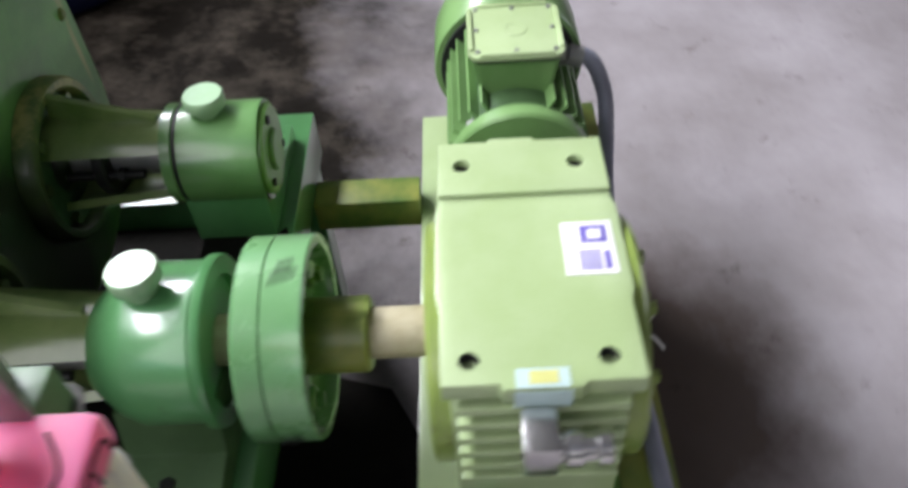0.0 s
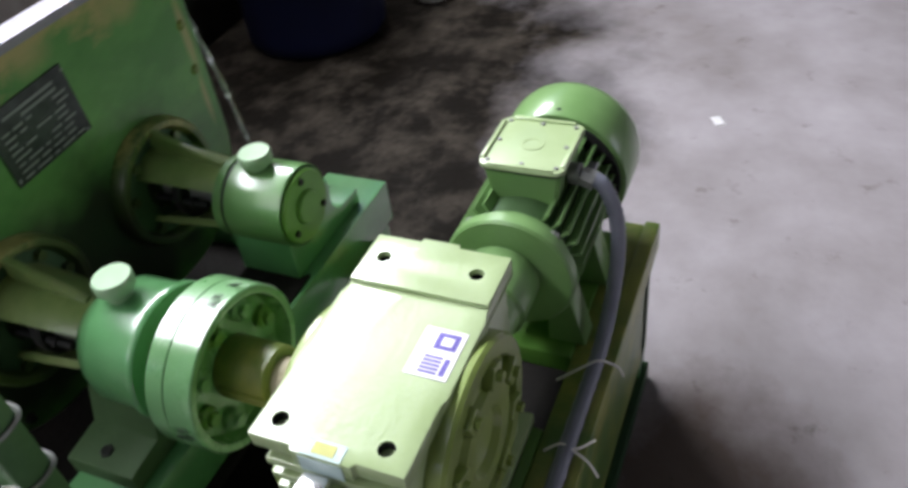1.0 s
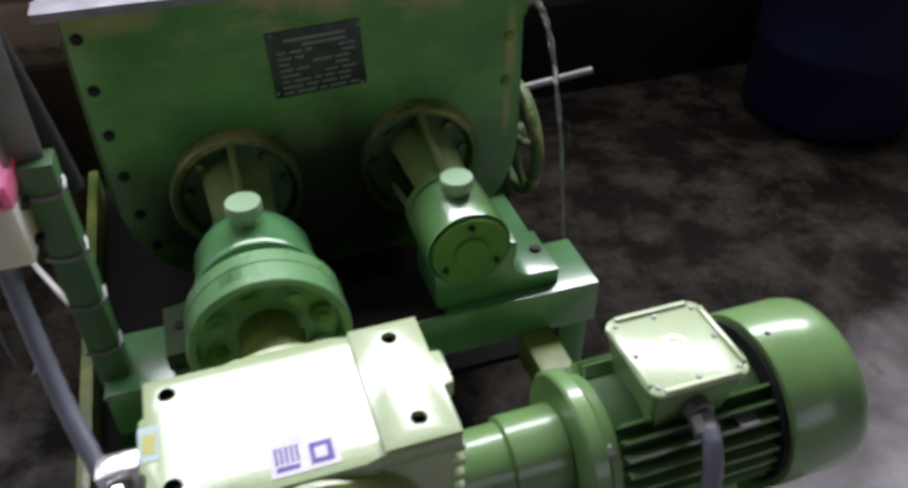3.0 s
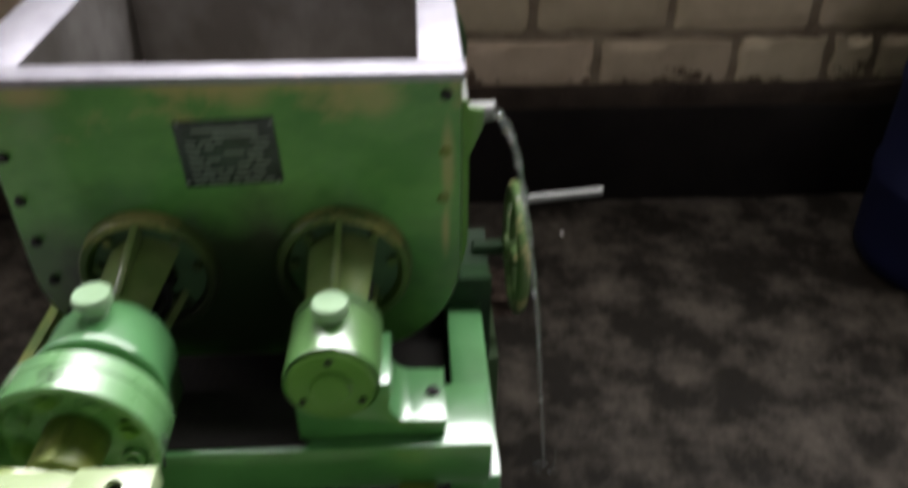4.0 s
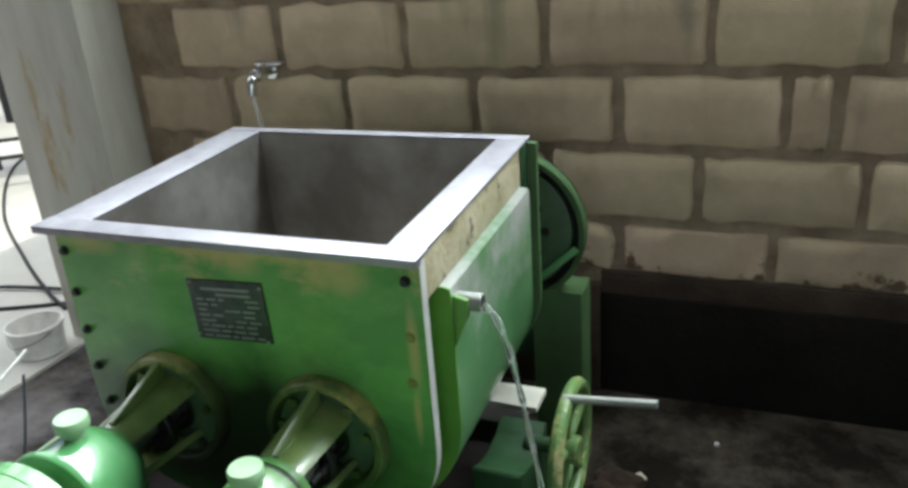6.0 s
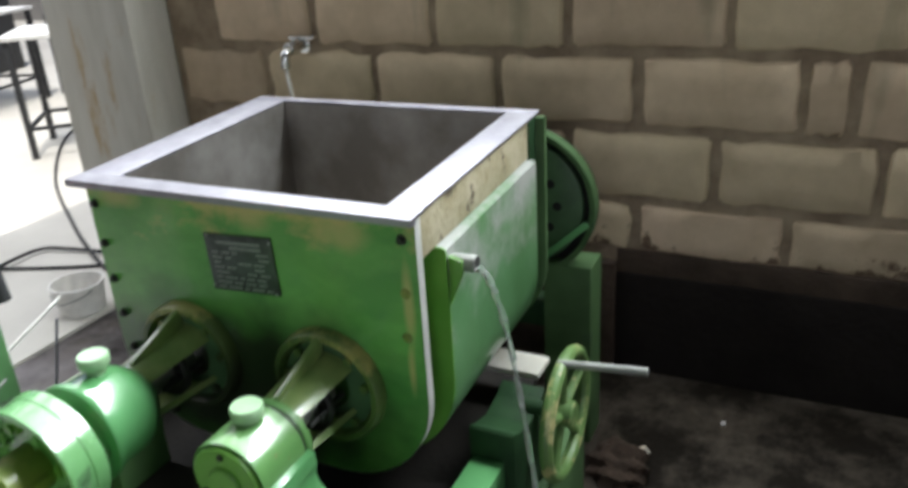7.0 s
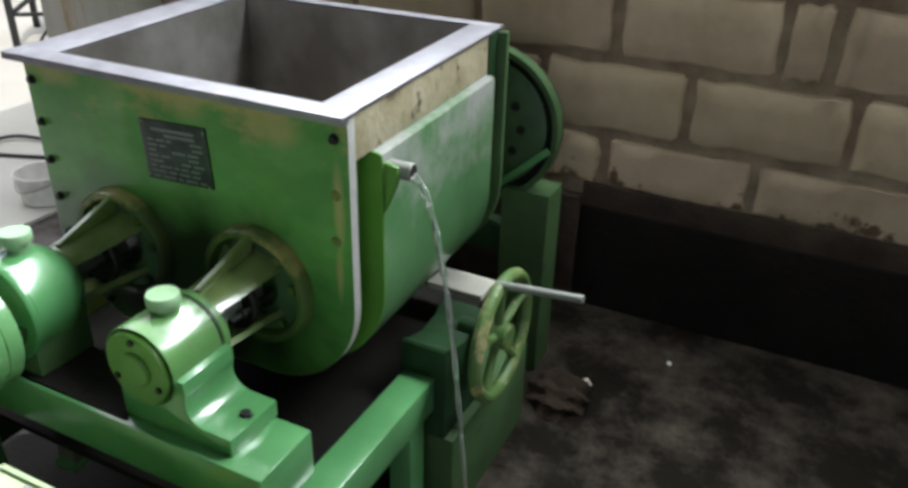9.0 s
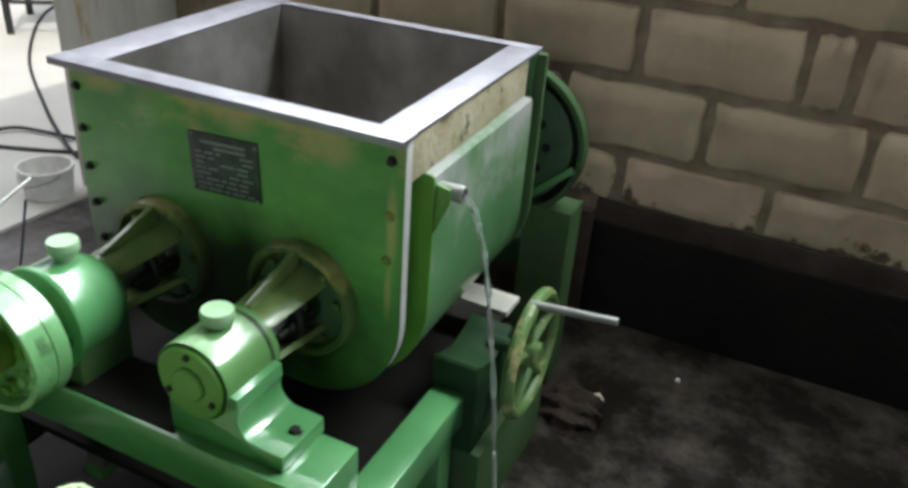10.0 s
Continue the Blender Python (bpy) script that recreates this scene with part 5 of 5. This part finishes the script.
def dark_crate(at, sx, sy, sz, rz):
    C = thing("dark_cabinet", "black metal cabinet standing beneath a work table", "cabinet", at, "dark cabinets")
    C.matrix_world = Matrix.Translation(at) @ pose(0, 0, 0, 0, 0, rz)
    part("case", box(bmesh.new(), -sx / 2, sx / 2, -sy / 2, sy / 2, 0, sz, 0.01), M_BLACKPAINT, C)
    part("front_panel", box(bmesh.new(), -sx / 2 + 0.03, sx / 2 - 0.03, -sy / 2 - 0.008, -sy / 2 - 0.0005, 0.03, sz - 0.03, 0.003), M_RUBBER, C)


dark_crate((-5.6, 4.6, 0.012), 0.5, 0.5, 0.75, 10)
dark_crate((-4.9, 4.75, 0.012), 0.55, 0.5, 0.7, 6)
dark_crate((-8.2, 5.0, 0.012), 1.2, 0.6, 0.9, 10)


def bucket(at):
    B = thing("bucket", "small translucent white plastic bucket on the floor", "bucket", at)
    part("pail", lathe(bmesh.new(), "z", (0, 0, 0), [(0, 0.004), (0.085, 0), (0.092, 0.006), (0.104, 0.112), (0.109, 0.114), (0.109, 0.128), (0.101, 0.128), (0.088, 0.012), (0, 0.01)], 40), M_WHITE, B)
    part("bail", sweep(bmesh.new(), [(-0.107, 0, 0.12), (-0.09, -0.06, 0.095), (0, -0.113, 0.07), (0.09, -0.06, 0.095), (0.107, 0, 0.12)], 0.0025, 6, 6), M_GALV, B)


bucket((-1.80, 0.98, 0.012))


def floor_cable(name, pts, label):
    conduit(name, pts, 0.009, M_RUBBER, label, False)


floor_cable("floor_cable", [(-4.3, 1.0, 0.02), (-3.9, 1.25, 0.02), (-3.557, 1.433, 0.02), (-3.337, 1.494, 0.02), (-3.148, 1.395, 0.02), (-2.98, 1.22, 0.02), (-2.865, 1.124, 0.02), (-2.555, 1.142, 0.02), (-2.19, 1.273, 0.02), (-1.95, 1.40, 0.02)], "black cable looped over the pale floor")
floor_cable("floor_cable", [(-2.42, 0.70, 0.03), (-2.47, 0.922, 0.03), (-2.524, 1.153, 0.036), (-2.525, 1.365, 0.03), (-2.366, 1.42, 0.03), (-2.1, 1.45, 0.03)], "black cable snaking across the pale floor")
floor_cable("floor_cable", [(-4.75, 3.9, 0.022), (-4.35, 3.12, 0.022), (-3.5, 2.28, 0.022), (-2.68, 1.70, 0.022), (-2.18, 1.385, 0.04), (-2.0, 1.30, 0.022)], "black cable trailing away under the work table")


def scrap(name, at, size, rz, label, mat):
    bm = bmesh.new()
    box(bm, -size[0] / 2, size[0] / 2, -size[1] / 2, size[1] / 2, 0, size[2], 0.001)
    ob = part(name, bm, mat)
    ob.matrix_world = Matrix.Translation(at) @ pose(0, 0, 0, 0, 0, rz)
    return tagged(ob, label, "litter")


# Flat black outline added on the floor to darken it beneath the drive.
sheet_bm = slab(bmesh.new(), [(-0.62, -0.62), (-0.3, -0.64), (0.0, -0.60), (0.05, -0.48), (0.20, -0.40), (0.26, -0.20), (0.22, 0.05), (0.05, 0.14), (-0.2, 0.12), (-0.5, 0.10), (-0.66, -0.05), (-0.63, -0.35)], "z", 0.001, 0.007, 0.001)
tagged(part("floor_shade_sheet", sheet_bm, M_NEARBLACK), "flat black sheet added for the shade on the floor under the drive", "mat")


def dirt_heap(at):
    """A low crumbly mound of swept-up dirt."""
    rnd = random.Random(8)
    bm = bmesh.new()
    bmesh.ops.create_icosphere(bm, subdivisions=4, radius=1.0)
    for v in bm.verts:
        k = 1 + 0.16 * math.sin(5 * v.co.x + 1) * math.sin(6 * v.co.y) + 0.10 * math.sin(11 * v.co.y + 7 * v.co.z) + rnd.uniform(-0.04, 0.04)
        v.co = Vector((0.085 * v.co.x * k, 0.105 * v.co.y * k, max(0.0, 0.062 * v.co.z * k)))
    ob = part("dirt_mound", bm, M_SOIL)
    ob.matrix_world = Matrix.Translation(at)
    tagged(ob, "small brown mound of swept dirt beside the column", "dirt mound")


dirt_heap((0.53, 0.775, 0.0))


def basin(at):
    B = thing("basin", "small white plastic basin beside the drum", "basin", at)
    part("bowl", lathe(bmesh.new(), "z", (0, 0, 0), [(0, 0.004), (0.06, 0.0), (0.065, 0.005), (0.085, 0.06), (0.092, 0.062), (0.092, 0.066), (0.083, 0.066), (0.062, 0.010), (0, 0.008)], 36), M_WHITE, B)
    part("foot_ring", ring(bmesh.new(), "z", (0, 0, 0), 0.045, 0.055, 0.003, 0.0005, 32), M_WHITE, B)


basin((2.36, 0.50, 0.0))
scrap("paper_scrap", (1.62, -0.82, 0.0), (0.05, 0.03, 0.003), 30, "small white paper scrap on the floor", M_LABEL)
scrap("pebble", (0.775, 1.08, 0.0), (0.012, 0.010, 0.007), 12, "small white pebble on the floor", M_LABEL)
scrap("metal_offcut", (1.86, -1.68, 0.0), (0.05, 0.24, 0.02), 52, "grey metal offcut lying on the floor", M_GALV)
scrap("stone_chip", (0.582, 0.842, 0.0), (0.034, 0.03, 0.026), 40, "pale stone chip beside the frame", M_PLASTER)


# ---- running water ----
def water_line(s):
    """Where the stream is s seconds after leaving the outlet."""
    return Vector((0.430 + 0.335 * s, 0.104 - 0.01 * s, 0.908 - 4.905 * s * s))


STREAM, DROPS = [], []


def stream():
    n = 9
    end = 0.418
    for k in range(n):
        a, b = end * k / n, end * (k + 1) / n + 0.004
        pts = [water_line(a + (b - a) * i / 4) + Vector((random.uniform(-1, 1), random.uniform(-1, 1), 0)) * 0.0004 for i in range(5)]
        c = pts[2].copy()
        w = 0.0063 - 0.003 * k / n
        ph = random.uniform(0, 6)
        bm = sweep(bmesh.new(), [p - c for p in pts], lambda u, w=w, ph=ph: w * (1 + 0.22 * math.sin(ph + 7 * u)), 10, 5)
        ob = part("water_stream", bm, M_WATER)
        ob.matrix_world = Matrix.Translation(c)
        tagged(ob, "clear thread of running water falling from the outlet", "water", "water stream")
        STREAM.append((ob, c, k))
    me = None
    for k in range(44):
        if me is None:
            me = finish("water_drop", lathe(bmesh.new(), "z", (0, 0, 0), [(0, -0.004), (0.0028, -0.0025), (0.0034, 0), (0.0022, 0.004), (0, 0.008)], 12), M_WATER)
        d = new("water_drop", me)
        tagged(d, "clear water drop falling beside the stream", "water drop", "water drops")
        DROPS.append((d, 0.2 + 9.2 * k / 44, random.uniform(-0.02, 0.03), random.uniform(-0.02, 0.02)))


stream()


# ---- blocks of the wall ----
def block_wall():
    rnd = random.Random(11)
    zs = [0.424, 0.604, 0.832, 1.062, 1.292, 1.522, 1.752, 1.982, 2.212, 2.442, 2.6]
    joints = [[-1.36, -0.90, -0.45, 0.0, 0.442, 0.885, 1.338, 1.65, 1.80, 2.24, 2.69, 3.14, 3.6],
              [-1.15, -0.69, -0.235, 0.22, 0.667, 1.111, 1.572, 2.02, 2.47, 2.92, 3.37, 3.8],
              [-1.32, -0.915, -0.46, -0.012, 0.436, 0.890, 1.017, 1.43, 1.60, 2.05, 2.5, 2.95, 3.4],
              [-1.126, -0.693, -0.234, 0.214, 0.682, 1.139, 1.56, 2.0, 2.45, 2.9, 3.35]]
    for c in range(len(zs) - 1):
        js = joints[c] if c < 4 else [-1.36 + (0.22 if c % 2 else 0) + 0.45 * k for k in range(12)]
        for a, b in zip(js, js[1:]):
            w, h = b - a - rnd.uniform(0.022, 0.034), zs[c + 1] - zs[c] - rnd.uniform(0.024, 0.034)
            cx, cz = (a + b) / 2 + rnd.uniform(-0.004, 0.004), (zs[c] + zs[c + 1]) / 2
            bm = bmesh.new()
            # a worn face: corners knocked in, face slightly uneven
            us = [-0.5, -0.475, -0.38, -0.22, -0.07, 0.08, 0.23, 0.37, 0.475, 0.5]
            vs = [-0.5, -0.45, -0.2, 0.15, 0.45, 0.5]
            nx, nz = len(us) - 1, len(vs) - 1
            ph = [rnd.uniform(0, 6.3) for _ in range(2)]
            chip = rnd.choice((0.002, 0.003, 0.005))
            wob_u = [chip * math.sin(9 * v + ph[0]) + rnd.uniform(-0.004, 0.004) for v in vs]
            wob_v = [chip * math.sin(13 * u + ph[1]) + rnd.uniform(-0.005, 0.005) for u in us]
            grid = []
            for i, u in enumerate(us):
                col = []
                for j, v in enumerate(vs):
                    rim = i in (0, nx) or j in (0, nz)
                    x = u * w + (wob_u[j] if abs(u) > 0.4 else 0)
                    z = v * h + (wob_v[i] if abs(v) > 0.4 else 0)
                    if abs(u) > 0.49 and abs(v) > 0.49:
                        x, z = x - math.copysign(rnd.uniform(0.003, 0.012), u), z - math.copysign(rnd.uniform(0.003, 0.010), v)
                    col.append(bm.verts.new((x, rnd.uniform(0.006, 0.013) if rim else rnd.uniform(-0.0012, 0.0012), z)))
                grid.append(col)
            for i in range(nx):
                for j in range(nz):
                    bm.faces.new((grid[i][j], grid[i + 1][j], grid[i + 1][j + 1], grid[i][j + 1]))
            edge = [grid[i][0] for i in range(nx + 1)] + [grid[nx][j] for j in range(1, nz + 1)] + [grid[i][nz] for i in range(nx - 1, -1, -1)] + [grid[0][j] for j in range(nz - 1, 0, -1)]
            back = [bm.verts.new((e.co.x, 0.03, e.co.z)) for e in edge]
            for i in range(len(edge)):
                j = (i + 1) % len(edge)
                bm.faces.new((edge[j], edge[i], back[i], back[j]))
            ob = new("block", finish("block", bm, M_BLOCK, 50))
            ob.parent = north
            ob.matrix_local = Matrix.Translation((cx, WALL_Y - 0.004, cz))


block_wall()


# ---- motions ----
def motions():
    at = coupling_thing.matrix_basis.translation.copy()
    walk(coupling_thing, [(0.1 * i, Matrix.Translation(at) @ pose(0, 0, 0, 0, -45.0 * i, 0)) for i in range(101)])
    walk(gear_part, [(0.1 * i, pose(0, 0, 0, 0, 18.0 * i, 0)) for i in range(101)])
    for ob, c, k in STREAM:
        rnd = random.Random(100 + k)
        rows = []
        for i in range(51):
            t = 0.2 * i
            s = 0.0003 + 0.0012 * k / 9
            rows.append((t, Matrix.Translation(c + Vector((rnd.uniform(-s, s), rnd.uniform(-s, s), rnd.uniform(-0.002, 0.002)))) @ pose(0, 0, 0, rnd.uniform(-0.4, 0.4), rnd.uniform(-0.4, 0.4), rnd.uniform(-6, 6))))
        walk(ob, rows)
    inside = Vector((0.37, 0.104, 0.906))
    for d, t0, vx, vy in DROPS:
        rows = [(0.0, Matrix.Translation(inside)), (t0, Matrix.Translation(inside))]
        for i in range(11):
            s = 0.042 * i
            rows.append((t0 + 0.04 + s, Matrix.Translation(water_line(s) + Vector((vx, vy, 0)) * (s * 2.2))))
        low = rows[-1][1].translation.copy()
        low.z = 0.002
        rows += [(t0 + 0.52, Matrix.Translation(low)), (10.0, Matrix.Translation(low))]
        walk(d, rows)


motions()
